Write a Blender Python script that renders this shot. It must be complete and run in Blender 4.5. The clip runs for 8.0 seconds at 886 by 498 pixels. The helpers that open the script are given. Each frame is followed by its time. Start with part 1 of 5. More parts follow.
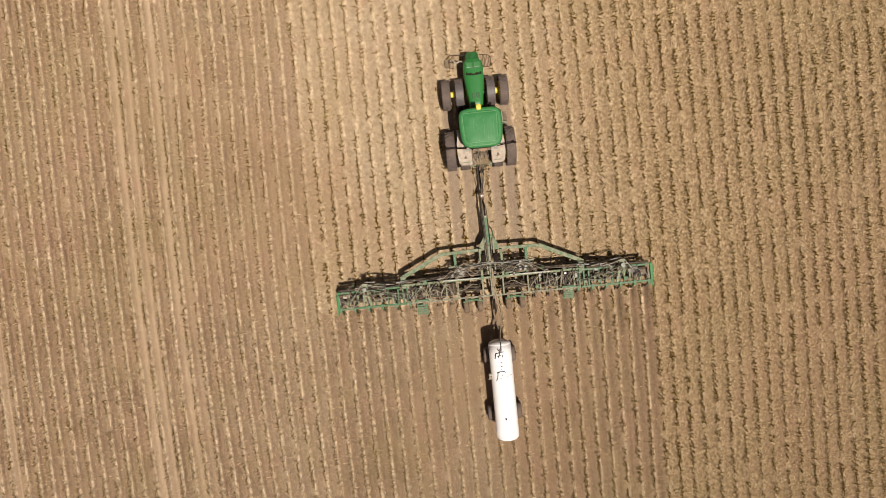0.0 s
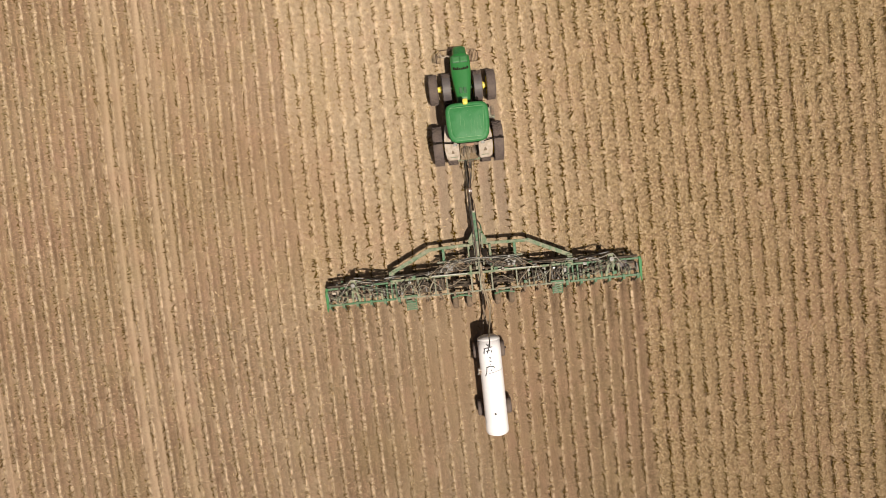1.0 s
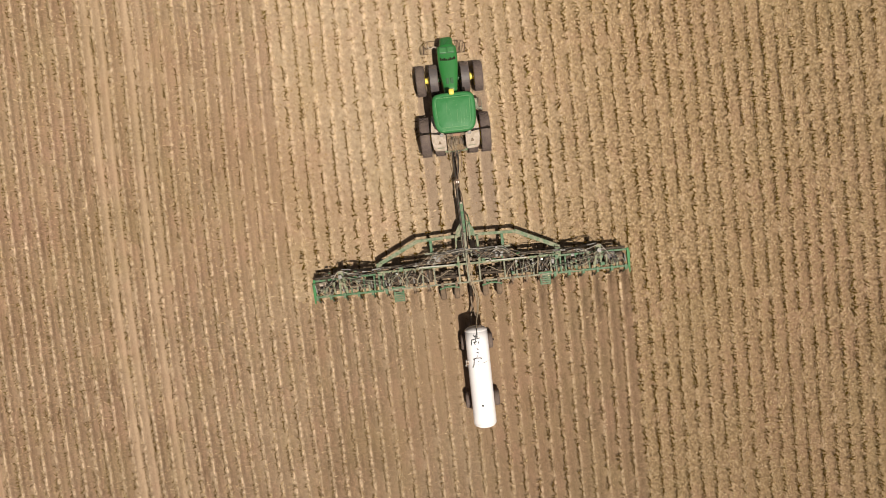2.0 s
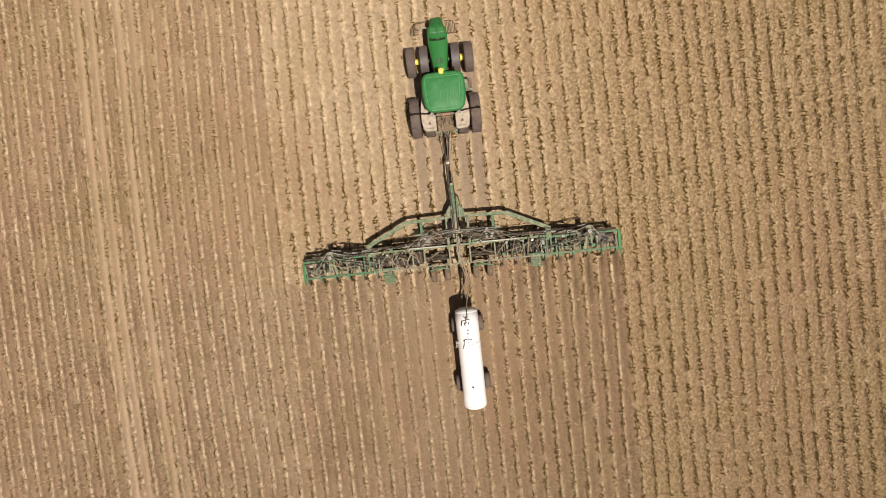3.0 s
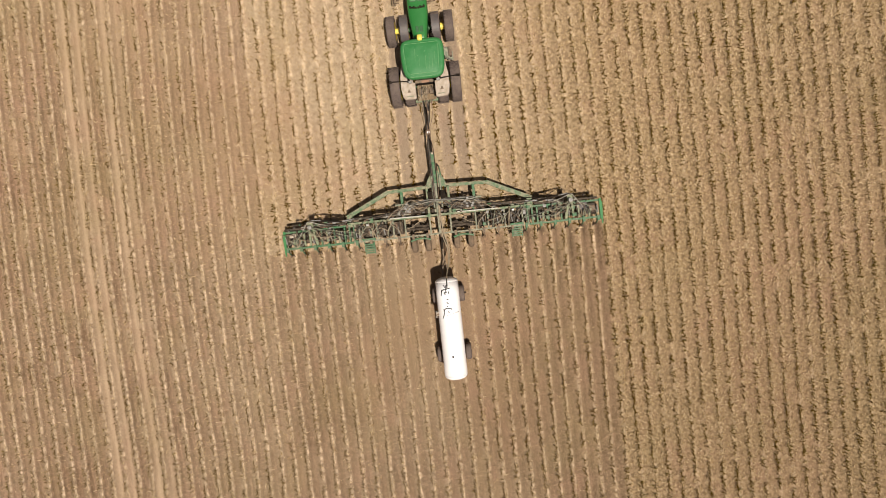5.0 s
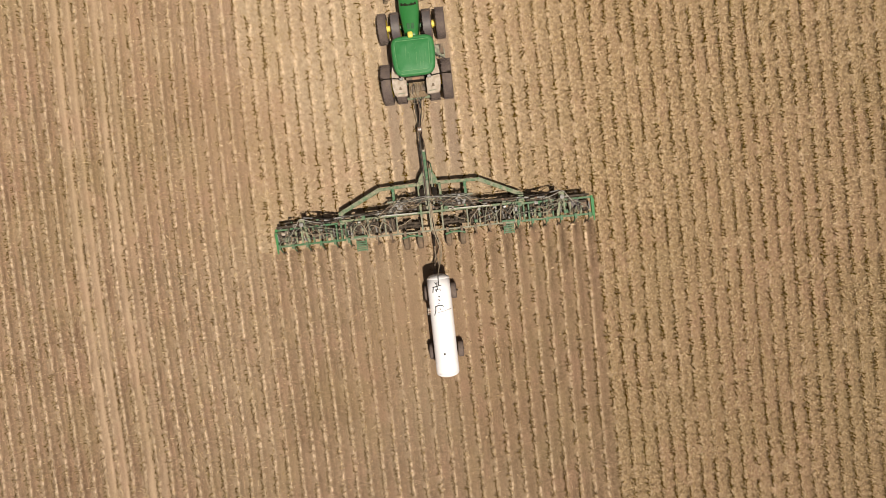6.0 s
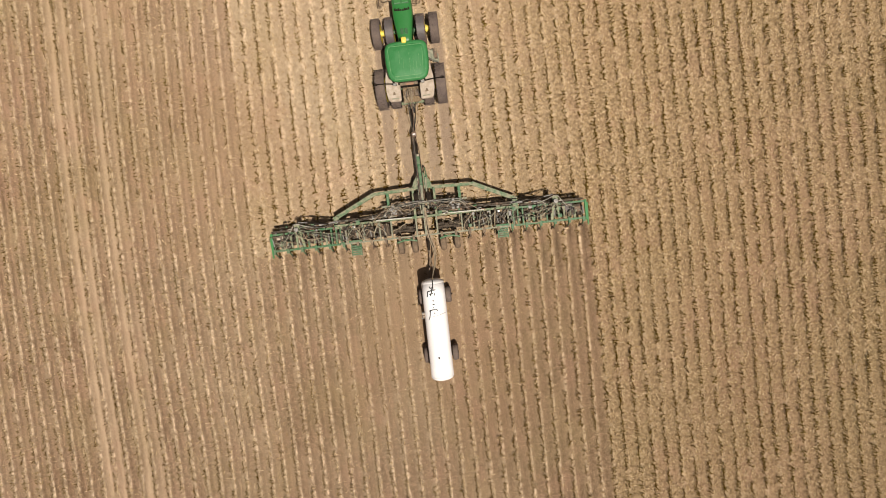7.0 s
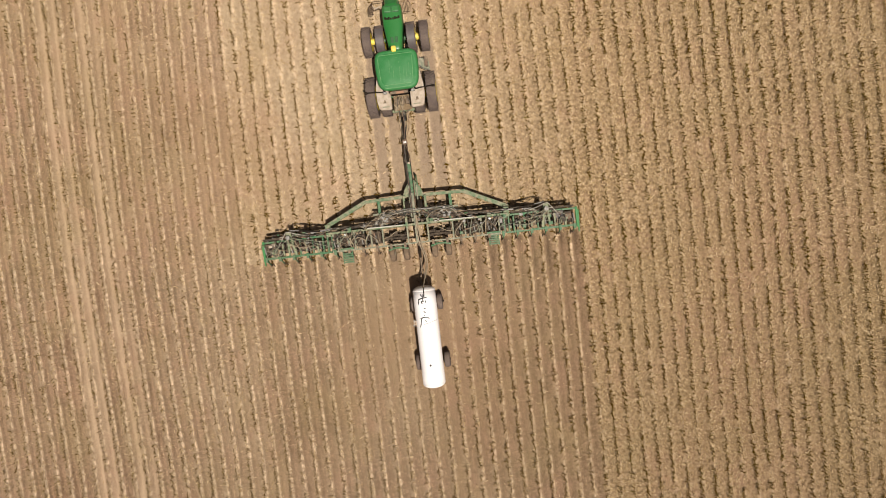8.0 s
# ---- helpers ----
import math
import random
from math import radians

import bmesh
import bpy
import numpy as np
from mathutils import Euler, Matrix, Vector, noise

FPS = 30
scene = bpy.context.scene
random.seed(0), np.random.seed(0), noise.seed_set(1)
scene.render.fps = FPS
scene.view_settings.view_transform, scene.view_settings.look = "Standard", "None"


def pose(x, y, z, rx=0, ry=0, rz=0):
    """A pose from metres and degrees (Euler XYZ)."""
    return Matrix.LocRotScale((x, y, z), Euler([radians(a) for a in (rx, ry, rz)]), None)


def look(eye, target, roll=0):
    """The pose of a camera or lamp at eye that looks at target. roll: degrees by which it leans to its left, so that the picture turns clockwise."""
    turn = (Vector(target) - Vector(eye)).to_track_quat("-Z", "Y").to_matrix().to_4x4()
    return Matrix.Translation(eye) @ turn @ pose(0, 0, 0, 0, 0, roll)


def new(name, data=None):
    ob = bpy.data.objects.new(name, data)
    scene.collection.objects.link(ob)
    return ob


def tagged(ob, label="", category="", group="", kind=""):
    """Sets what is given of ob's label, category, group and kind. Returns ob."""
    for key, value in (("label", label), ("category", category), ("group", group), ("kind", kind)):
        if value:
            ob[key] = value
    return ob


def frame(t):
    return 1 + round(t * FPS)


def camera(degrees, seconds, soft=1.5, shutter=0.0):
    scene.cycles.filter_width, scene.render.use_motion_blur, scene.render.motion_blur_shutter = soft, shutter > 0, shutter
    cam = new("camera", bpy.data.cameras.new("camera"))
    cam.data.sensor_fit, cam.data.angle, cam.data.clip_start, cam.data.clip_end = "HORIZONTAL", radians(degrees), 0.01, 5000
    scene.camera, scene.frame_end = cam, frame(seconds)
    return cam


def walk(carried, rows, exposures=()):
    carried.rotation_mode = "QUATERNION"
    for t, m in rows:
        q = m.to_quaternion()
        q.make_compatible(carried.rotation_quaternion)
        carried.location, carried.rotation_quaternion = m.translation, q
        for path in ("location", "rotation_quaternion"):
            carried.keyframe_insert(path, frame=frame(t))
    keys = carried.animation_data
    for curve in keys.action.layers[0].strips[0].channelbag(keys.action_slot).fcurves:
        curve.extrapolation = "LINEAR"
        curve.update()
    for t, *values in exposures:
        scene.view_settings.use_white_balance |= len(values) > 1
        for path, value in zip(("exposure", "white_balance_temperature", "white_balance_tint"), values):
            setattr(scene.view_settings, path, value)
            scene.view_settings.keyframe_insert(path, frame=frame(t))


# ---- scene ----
cam = camera(72, 8.0, soft=0.95)
PATH = [
    (0, pose(-1.737, 4.357, 33.877, -2.705, 1.070, -5.660)),
    (0.5, pose(-1.417, 4.233, 33.859, -2.780, 1.120, -5.832)),
    (1, pose(-1.044, 4.177, 33.829, -2.966, 1.205, -6.041)),
    (1.5, pose(-0.682, 3.893, 33.801, -2.801, 1.252, -6.070)),
    (3, pose(0.042, 2.176, 33.708, -2.257, 1.383, -6.036)),
    (3.5, pose(0.272, 1.649, 33.667, -2.309, 1.412, -6.059)),
    (4, pose(0.493, 1.226, 33.665, -2.429, 1.459, -6.096)),
    (4.5, pose(0.753, 0.717, 33.599, -2.241, 1.544, -6.055)),
    (6, pose(1.536, 0.074, 33.571, -1.953, 1.796, -6.150)),
    (6.5, pose(1.722, 0.228, 33.592, -2.064, 1.821, -6.168)),
    (7, pose(1.912, 0.461, 33.672, -2.299, 1.845, -6.298)),
    (7.5, pose(2.168, 0.641, 33.724, -2.402, 1.918, -6.468)),
    (8, pose(2.507, 0.809, 33.720, -2.322, 1.982, -6.492)),
]
walk(cam, PATH, exposures=[(0, 0.09, 7000, 10.5), (8, 0.09, 7000, 10.5)])

# ---- light ----
SUN_WAY = Vector((-0.165, 0.29, -1.0)).normalized()      # the way the sunlight travels
SUN_ELEVATION = math.asin(-SUN_WAY.z)
SUN_AZIMUTH = math.atan2(-SUN_WAY.x, -SUN_WAY.y)
world = bpy.data.worlds.new("world")
scene.world = world
world.use_nodes = True
sky = world.node_tree.nodes.new("ShaderNodeTexSky")
sky.sky_type, sky.sun_disc = "NISHITA", False
sky.sun_elevation, sky.sun_rotation = SUN_ELEVATION, SUN_AZIMUTH
sky.air_density, sky.dust_density, sky.ozone_density = 0.15, 2.0, 0.0
back = world.node_tree.nodes["Background"]
back.inputs["Strength"].default_value = 0.060
world.node_tree.links.new(sky.outputs["Color"], back.inputs["Color"])
sun = new("sun", bpy.data.lights.new("sun", "SUN"))
sun.data.energy, sun.data.angle, sun.data.color = 4.36, radians(0.53), (1.0, 0.955, 0.905)
sun.matrix_world = look(Vector((0, 0, 60)), Vector((0, 0, 60)) + SUN_WAY)


# ---- materials ----
def material(name, base, rough=0.6, metal=0.0, other=None, scale=3.0, amount=0.5, grain=0.0, grain_scale=60.0,
             bump=0.0, spec=0.5, coat=0.0, per_object=0.0):
    """A painted or worn surface: base mixed with other by large noise, value varied by fine grain."""
    mat = bpy.data.materials.new(name)
    mat.use_nodes = True
    tree = mat.node_tree
    n, link = tree.nodes, tree.links.new
    bsdf = n["Principled BSDF"]
    bsdf.inputs["Roughness"].default_value = rough
    bsdf.inputs["Metallic"].default_value = metal
    bsdf.inputs["Specular IOR Level"].default_value = spec
    bsdf.inputs["Coat Weight"].default_value = coat
    geo = n.new("ShaderNodeNewGeometry")
    big = n.new("ShaderNodeTexNoise")
    big.inputs["Scale"].default_value, big.inputs["Detail"].default_value = scale, 6.0
    link(geo.outputs["Position"], big.inputs["Vector"])
    ramp = n.new("ShaderNodeMapRange")
    ramp.inputs["From Min"].default_value, ramp.inputs["From Max"].default_value = 0.38, 0.66
    ramp.inputs["To Max"].default_value = amount
    link(big.outputs["Fac"], ramp.inputs["Value"])
    mix = n.new("ShaderNodeMix")
    mix.data_type = "RGBA"
    mix.inputs["A"].default_value = (*base, 1)
    mix.inputs["B"].default_value = (*(other or base), 1)
    link(ramp.outputs["Result"], mix.inputs["Factor"])
    colour = mix.outputs["Result"]
    fine = n.new("ShaderNodeTexNoise")
    fine.inputs["Scale"].default_value, fine.inputs["Detail"].default_value = grain_scale, 3.0
    link(geo.outputs["Position"], fine.inputs["Vector"])
    value = n.new("ShaderNodeMapRange")
    value.inputs["From Min"].default_value, value.inputs["From Max"].default_value = 0.3, 0.7
    value.inputs["To Min"].default_value, value.inputs["To Max"].default_value = 1 - grain, 1 + grain
    link(fine.outputs["Fac"], value.inputs["Value"])
    hsv = n.new("ShaderNodeHueSaturation")
    link(colour, hsv.inputs["Color"])
    link(value.outputs["Result"], hsv.inputs["Value"])
    colour = hsv.outputs["Color"]
    if per_object:
        info = n.new("ShaderNodeObjectInfo")
        spread = n.new("ShaderNodeMapRange")
        spread.inputs["To Min"].default_value, spread.inputs["To Max"].default_value = 1 - per_object, 1 + per_object
        link(info.outputs["Random"], spread.inputs["Value"])
        again = n.new("ShaderNodeHueSaturation")
        link(colour, again.inputs["Color"])
        link(spread.outputs["Result"], again.inputs["Value"])
        colour = again.outputs["Color"]
    link(colour, bsdf.inputs["Base Color"])
    if bump:
        node = n.new("ShaderNodeBump")
        node.inputs["Strength"].default_value, node.inputs["Distance"].default_value = bump, 0.02
        link(fine.outputs["Fac"], node.inputs["Height"])
        link(node.outputs["Normal"], bsdf.inputs["Normal"])
    return mat


GREEN = material("green paint", (0.022, 0.182, 0.046), 0.6, other=(0.050, 0.210, 0.070), scale=3.2, amount=0.7, grain=0.12, grain_scale=40)
GREEN_DEEP = material("green hood paint", (0.020, 0.165, 0.034), 0.42, other=(0.035, 0.19, 0.05), scale=2.0, amount=0.6, grain=0.06, coat=0.15)
GREEN_DARK = material("recessed green grille", (0.02, 0.10, 0.03), 0.6, other=(0.05, 0.13, 0.05), grain=0.2)
GREEN_SHEEN = material("pale green hood window", (0.034, 0.180, 0.046), 0.4, other=(0.025, 0.15, 0.036), scale=9.0, amount=0.8, grain=0.15)
GREEN_WORN = material("dusty green frame paint", (0.022, 0.128, 0.042), 0.55, other=(0.140, 0.165, 0.100), scale=7.0, amount=0.85, grain=0.35, grain_scale=25, bump=0.15)
GREEN_PALE = material("faded green frame paint", (0.085, 0.150, 0.070), 0.6, other=(0.29, 0.255, 0.165), scale=6.0, amount=0.9, grain=0.3, grain_scale=25, bump=0.15)
DUSTY = material("dust covered steel", (0.30, 0.28, 0.20), 0.75, other=(0.13, 0.16, 0.11), scale=6.0, amount=0.8, grain=0.3, grain_scale=30, bump=0.2)
GRIME = material("brown dust-caked metal", (0.25, 0.185, 0.12), 0.85, other=(0.11, 0.08, 0.06), scale=7.0, amount=0.9, grain=0.3, grain_scale=30, bump=0.3)
DUSTY_GREEN = material("thickly dusted green steel", (0.27, 0.265, 0.175), 0.7, other=(0.13, 0.20, 0.10), scale=6.0, amount=0.8, grain=0.25, grain_scale=25, bump=0.15)
DARK_STEEL = material("dark oily steel", (0.042, 0.032, 0.024), 0.8, other=(0.125, 0.095, 0.068), scale=7.0, amount=0.8, grain=0.3, grain_scale=30, spec=0.2)
CAKED = material("caked brown dust", (0.25, 0.18, 0.11), 0.95, other=(0.13, 0.09, 0.055), scale=9.0, amount=0.9, grain=0.35, grain_scale=30, bump=0.4, spec=0.1)
BARE = material("worn bare steel", (0.30, 0.29, 0.27), 0.6, 0.3, other=(0.13, 0.115, 0.10), scale=9.0, amount=0.7, grain=0.2)
RUBBER_SOIL = material("soil-caked tyre rubber", (0.150, 0.110, 0.077), 0.95, other=(0.235, 0.165, 0.108), scale=4.0, amount=0.9, grain=0.25, bump=0.3, spec=0.1)
RUST = material("rusty soil-polished steel", (0.22, 0.135, 0.085), 0.75, 0.1, other=(0.11, 0.08, 0.06), scale=8.0, amount=0.8, grain=0.3)
RUST_DARK = material("dark rusted wire", (0.075, 0.048, 0.034), 0.8, other=(0.14, 0.09, 0.06), scale=8.0, amount=0.6, grain=0.2, spec=0.2)
BLACK = material("black painted steel", (0.014, 0.011, 0.009), 0.85, other=(0.050, 0.037, 0.026), scale=6.0, amount=0.5, grain=0.2, spec=0.06)
PALE_PIPE = material("pale dusty pipe", (0.40, 0.37, 0.31), 0.6, other=(0.24, 0.21, 0.16), scale=5.0, amount=0.6, grain=0.15)
HIGHLIGHT_STEEL = material("sunlit pale steel", (0.55, 0.54, 0.48), 0.5, 0.2, other=(0.36, 0.36, 0.28), scale=4.0, amount=0.6, grain=0.12)
HOSE = material("dusty rubber hose", (0.05, 0.045, 0.04), 0.7, other=(0.20, 0.17, 0.13), scale=5.0, amount=0.7, grain=0.2, per_object=0.4)
HOSE_PALE = material("pale braided hose", (0.34, 0.27, 0.18), 0.7, other=(0.20, 0.16, 0.11), scale=6.0, amount=0.6, grain=0.2)
RUBBER = material("dusty tyre rubber", (0.130, 0.100, 0.088), 0.95, other=(0.175, 0.135, 0.110), scale=2.5, amount=0.8, grain=0.25, grain_scale=45, bump=0.3, spec=0.1)
YELLOW = material("yellow wheel paint", (0.72, 0.55, 0.03), 0.5, other=(0.55, 0.42, 0.10), scale=5.0, amount=0.6, grain=0.1)
YELLOW_PALE = material("sun-faded yellow plastic", (0.80, 0.66, 0.10), 0.45, other=(0.74, 0.64, 0.22), scale=9.0, amount=0.5, grain=0.05)
BEIGE = material("dust-coated pale fender", (0.49, 0.41, 0.33), 0.7, other=(0.34, 0.265, 0.19), scale=5.0, amount=0.8, grain=0.12, grain_scale=35, bump=0.1)
GREY = material("grey plastic fender", (0.085, 0.072, 0.072), 0.55, other=(0.13, 0.105, 0.09), scale=4.0, amount=0.7, grain=0.12)
GLASS = material("tinted cab glass", (0.02, 0.03, 0.028), 0.05, spec=0.8)
ORANGE = material("orange lamp lens", (0.32, 0.16, 0.09), 0.5, other=(0.30, 0.20, 0.13), scale=9.0, amount=0.4)
SCUFF = material("pale scuffed roof ridge", (0.16, 0.33, 0.14), 0.5, other=(0.03, 0.20, 0.06), scale=12.0, amount=0.9, grain=0.2)
WHITE = material("white tank paint", (0.94, 0.915, 0.905), 0.5, other=(0.91, 0.88, 0.86), scale=1.6, amount=0.6, grain=0.04, grain_scale=18)
WHITE_GREYED = material("greyed white tank head", (0.80, 0.77, 0.75), 0.5, other=(0.62, 0.585, 0.545), scale=3.0, amount=0.7, grain=0.08)
INK = material("black lettering paint", (0.015, 0.015, 0.018), 0.6, other=(0.05, 0.05, 0.055), scale=8.0, amount=0.5)


def soil_material():
    """Dry tan topsoil: untouched, knifed (tilled) and wheel-packed ground from the sheet's own soil maps."""
    mat = bpy.data.materials.new("dry field soil")
    mat.use_nodes = True
    tree = mat.node_tree
    n, link = tree.nodes, tree.links.new
    bsdf = n["Principled BSDF"]
    bsdf.inputs["Roughness"].default_value = 0.95
    bsdf.inputs["Diffuse Roughness"].default_value = 1.0
    bsdf.inputs["Specular IOR Level"].default_value = 0.15
    geo = n.new("ShaderNodeNewGeometry")

    def noise_at(scale, detail=6.0, stretch=(1, 1, 1), rough=0.6):
        m = n.new("ShaderNodeMapping")
        m.inputs["Scale"].default_value = stretch
        link(geo.outputs["Position"], m.inputs["Vector"])
        t = n.new("ShaderNodeTexNoise")
        t.inputs["Scale"].default_value, t.inputs["Detail"].default_value, t.inputs["Roughness"].default_value = scale, detail, rough
        link(m.outputs["Vector"], t.inputs["Vector"])
        return t.outputs["Fac"]

    def spread(fac, lo, hi, to0=0.0, to1=1.0):
        r = n.new("ShaderNodeMapRange")
        for k, v in (("From Min", lo), ("From Max", hi), ("To Min", to0), ("To Max", to1)):
            r.inputs[k].default_value = v
        link(fac, r.inputs["Value"])
        return r.outputs["Result"]

    def mixed(fac, a, b):
        m = n.new("ShaderNodeMix")
        m.data_type = "RGBA"
        for slot, c in (("A", a), ("B", b)):
            if isinstance(c, tuple):
                m.inputs[slot].default_value = (*c, 1)
            else:
                link(c, m.inputs[slot])
        link(fac, m.inputs["Factor"])
        return m.outputs["Result"]

    def times(a, b):
        m = n.new("ShaderNodeMath")
        m.operation = "MULTIPLY"
        for slot, c in zip(m.inputs, (a, b)):
            if isinstance(c, float):
                slot.default_value = c
            else:
                link(c, slot)
        return m.outputs["Value"]

    def soil_map(name):
        a = n.new("ShaderNodeAttribute")
        a.attribute_name = name
        return a.outputs["Fac"]

    dry = mixed(spread(noise_at(5.0, 8), 0.36, 0.64), (0.215, 0.142, 0.076), (0.470, 0.345, 0.205))
    # Bare soil, lightened to paint in the bright patch opposite the sun.
    bare_lit = mixed(spread(noise_at(4.0, 6), 0.34, 0.66), (0.326, 0.244, 0.159), (0.508, 0.398, 0.272))
    dry = mixed(soil_map("residue_glare"), bare_lit, dry)
    dry = mixed(times(spread(noise_at(0.09, 3), 0.48, 0.62), 0.45), dry, (0.36, 0.238, 0.142))
    tilled = mixed(spread(noise_at(1.4, 8, (3, 0.35, 1)), 0.35, 0.68), (0.152, 0.091, 0.052), (0.325, 0.204, 0.126))
    tilled = mixed(times(spread(noise_at(6.0, 5), 0.44, 0.60), 0.75), tilled, (0.132, 0.080, 0.044))
    tilled = mixed(times(spread(noise_at(11.0, 4), 0.52, 0.66), 0.7), tilled, (0.43, 0.30, 0.192))
    tilled = mixed(times(spread(noise_at(0.13, 3), 0.50, 0.64), 0.5), tilled, (0.31, 0.204, 0.128))
    packed = mixed(spread(noise_at(1.8, 6, (2, 0.4, 1)), 0.35, 0.65), (0.415, 0.300, 0.196), (0.500, 0.375, 0.252))
    colour = mixed(soil_map("tilled"), dry, tilled)
    colour = mixed(soil_map("turned"), colour, (0.105, 0.068, 0.042))
    # Hanging dust haze behind the bar is put into the soil colour.
    colour = mixed(times(soil_map("dust"), 0.7), colour, mixed(spread(noise_at(2.0, 5, (1.5, 0.5, 1)), 0.35, 0.65), (0.335, 0.245, 0.155), (0.400, 0.300, 0.198)))
    colour = mixed(times(soil_map("pale_strip"), spread(noise_at(3.6, 3), 0.43, 0.55, 0.12, 1.0)), colour, (0.74, 0.588, 0.416))
    colour = mixed(soil_map("packed"), colour, packed)
    pressed = mixed(spread(noise_at(2.2, 6, (2, 0.5, 1)), 0.35, 0.65), (0.270, 0.195, 0.138), (0.335, 0.250, 0.180))
    colour = mixed(soil_map("pressed"), colour, pressed)
    colour = mixed(times(spread(noise_at(0.055, 2), 0.50, 0.62), 0.22), colour, (0.270, 0.205, 0.098))
    colour = mixed(times(spread(noise_at(0.075, 2, (1, 0.8, 2)), 0.52, 0.64), 0.20), colour, (0.350, 0.205, 0.140))
    colour = mixed(times(spread(noise_at(0.42, 3, (1.3, 0.7, 1)), 0.50, 0.66), 0.22), colour, (0.330, 0.250, 0.125))
    colour = mixed(times(spread(noise_at(0.55, 3, (1.0, 0.8, 3)), 0.52, 0.66), 0.24), colour, (0.420, 0.255, 0.175))
    fine = noise_at(22, 5)
    hsv = n.new("ShaderNodeHueSaturation")
    link(colour, hsv.inputs["Color"])
    link(spread(fine, 0.3, 0.7, 0.74, 1.26), hsv.inputs["Value"])
    link(hsv.outputs["Color"], bsdf.inputs["Base Color"])
    bump = n.new("ShaderNodeBump")
    bump.inputs["Strength"].default_value, bump.inputs["Distance"].default_value = 0.6, 0.03
    link(noise_at(14, 6), bump.inputs["Height"])
    link(bump.outputs["Normal"], bsdf.inputs["Normal"])
    return mat


def litter_material(name, stops, rough=0.8, spec=0.15, dusted=None):
    """Loose pieces whose colour is picked per piece from a ramp, under a coat of dust where the mesh has one."""
    mat = bpy.data.materials.new(name)
    mat.use_nodes = True
    n, link = mat.node_tree.nodes, mat.node_tree.links.new
    bsdf = n["Principled BSDF"]
    bsdf.inputs["Roughness"].default_value, bsdf.inputs["Specular IOR Level"].default_value = rough, spec
    bsdf.inputs["Diffuse Roughness"].default_value = 1.0
    geo = n.new("ShaderNodeNewGeometry")
    ramp = n.new("ShaderNodeValToRGB")
    while len(ramp.color_ramp.elements) < len(stops):
        ramp.color_ramp.elements.new(0.5)
    for e, (at, c) in zip(ramp.color_ramp.elements, stops):
        e.position, e.color = at, (*c, 1)
    link(geo.outputs["Random Per Island"], ramp.inputs["Fac"])
    if not dusted:
        link(ramp.outputs["Color"], bsdf.inputs["Base Color"])
        return mat
    coat, mix = n.new("ShaderNodeAttribute"), n.new("ShaderNodeMix")
    coat.attribute_name, mix.data_type = "dust", "RGBA"
    link(coat.outputs["Fac"], mix.inputs["Factor"])
    link(ramp.outputs["Color"], mix.inputs["A"])
    mix.inputs["B"].default_value = (*dusted, 1)
    link(mix.outputs["Result"], bsdf.inputs["Base Color"])
    return mat


SOIL = soil_material()
STRAW = litter_material("straw and stalk litter", [(0.0, (0.21, 0.132, 0.062)), (0.3, (0.355, 0.240, 0.116)), (0.65, (0.51, 0.375, 0.205)), (1.0, (0.70, 0.550, 0.350))])
LEAF = litter_material("seedling leaf", [(0.0, (0.080, 0.039, 0.004)), (0.45, (0.110, 0.060, 0.006)), (0.75, (0.120, 0.069, 0.009)), (0.9, (0.125, 0.090, 0.016)), (1.0, (0.26, 0.19, 0.06))], 0.9, 0.0, (0.300, 0.205, 0.110))


# ---- building helpers ----
def part(name, bm, mat, parent=None, label="", smooth=False):
    """Links a bmesh as one mesh object, under a thing or a part."""
    bm.normal_update()
    data = bpy.data.meshes.new(name)
    bm.to_mesh(data)
    bm.free()
    data.materials.append(mat)
    if smooth:
        data.shade_smooth()
    ob = new(name, data)
    ob.parent = parent
    return tagged(ob, label) if label else ob


def same_part(name, data, parent, m, label=""):
    """Another object on the same mesh."""
    ob = new(name, data)
    ob.parent = parent
    ob.matrix_basis = m
    return tagged(ob, label) if label else ob


def thing(name, label, category, group="", at=None):
    ob = new(name)
    ob.empty_display_size = 0.3
    if at is not None:
        ob.matrix_basis = at
    return tagged(ob, label, category, group)


def box(bm, lo, hi, bevel=0.0, turn=None):
    """A box from corner to corner, its edges rounded off by bevel."""
    lo, hi = Vector(lo), Vector(hi)
    mid = (lo + hi) / 2
    m = Matrix.Translation(mid) @ (turn or Matrix()) @ Matrix.Diagonal((*(hi - lo), 1))
    made = bmesh.ops.create_cube(bm, size=1, matrix=m)["verts"]
    if bevel:
        edges = list({e for v in made for e in v.link_edges})
        bmesh.ops.bevel(bm, geom=edges, offset=bevel, segments=2, affect="EDGES", profile=0.6)
    return bm


def beam(bm, a, b, w, h, bevel=0.012):
    """A rectangular tube from a to b, w wide and h high."""
    a, b = Vector(a), Vector(b)
    way = b - a
    turn = way.to_track_quat("Y", "Z").to_matrix().to_4x4()
    m = Matrix.Translation((a + b) / 2) @ turn @ Matrix.Diagonal((w, way.length, h, 1))
    made = bmesh.ops.create_cube(bm, size=1, matrix=m)["verts"]
    if bevel:
        edges = list({e for v in made for e in v.link_edges})
        bmesh.ops.bevel(bm, geom=edges, offset=min(bevel, w / 4, h / 4), segments=1, affect="EDGES")
    return bm


def rod(bm, a, b, r, seg=10, r2=None):
    a, b = Vector(a), Vector(b)
    way = b - a
    m = Matrix.Translation((a + b) / 2) @ way.to_track_quat("Z", "Y").to_matrix().to_4x4()
    bmesh.ops.create_cone(bm, cap_ends=True, segments=seg, radius1=r, radius2=r if r2 is None else r2, depth=way.length, matrix=m)
    return bm


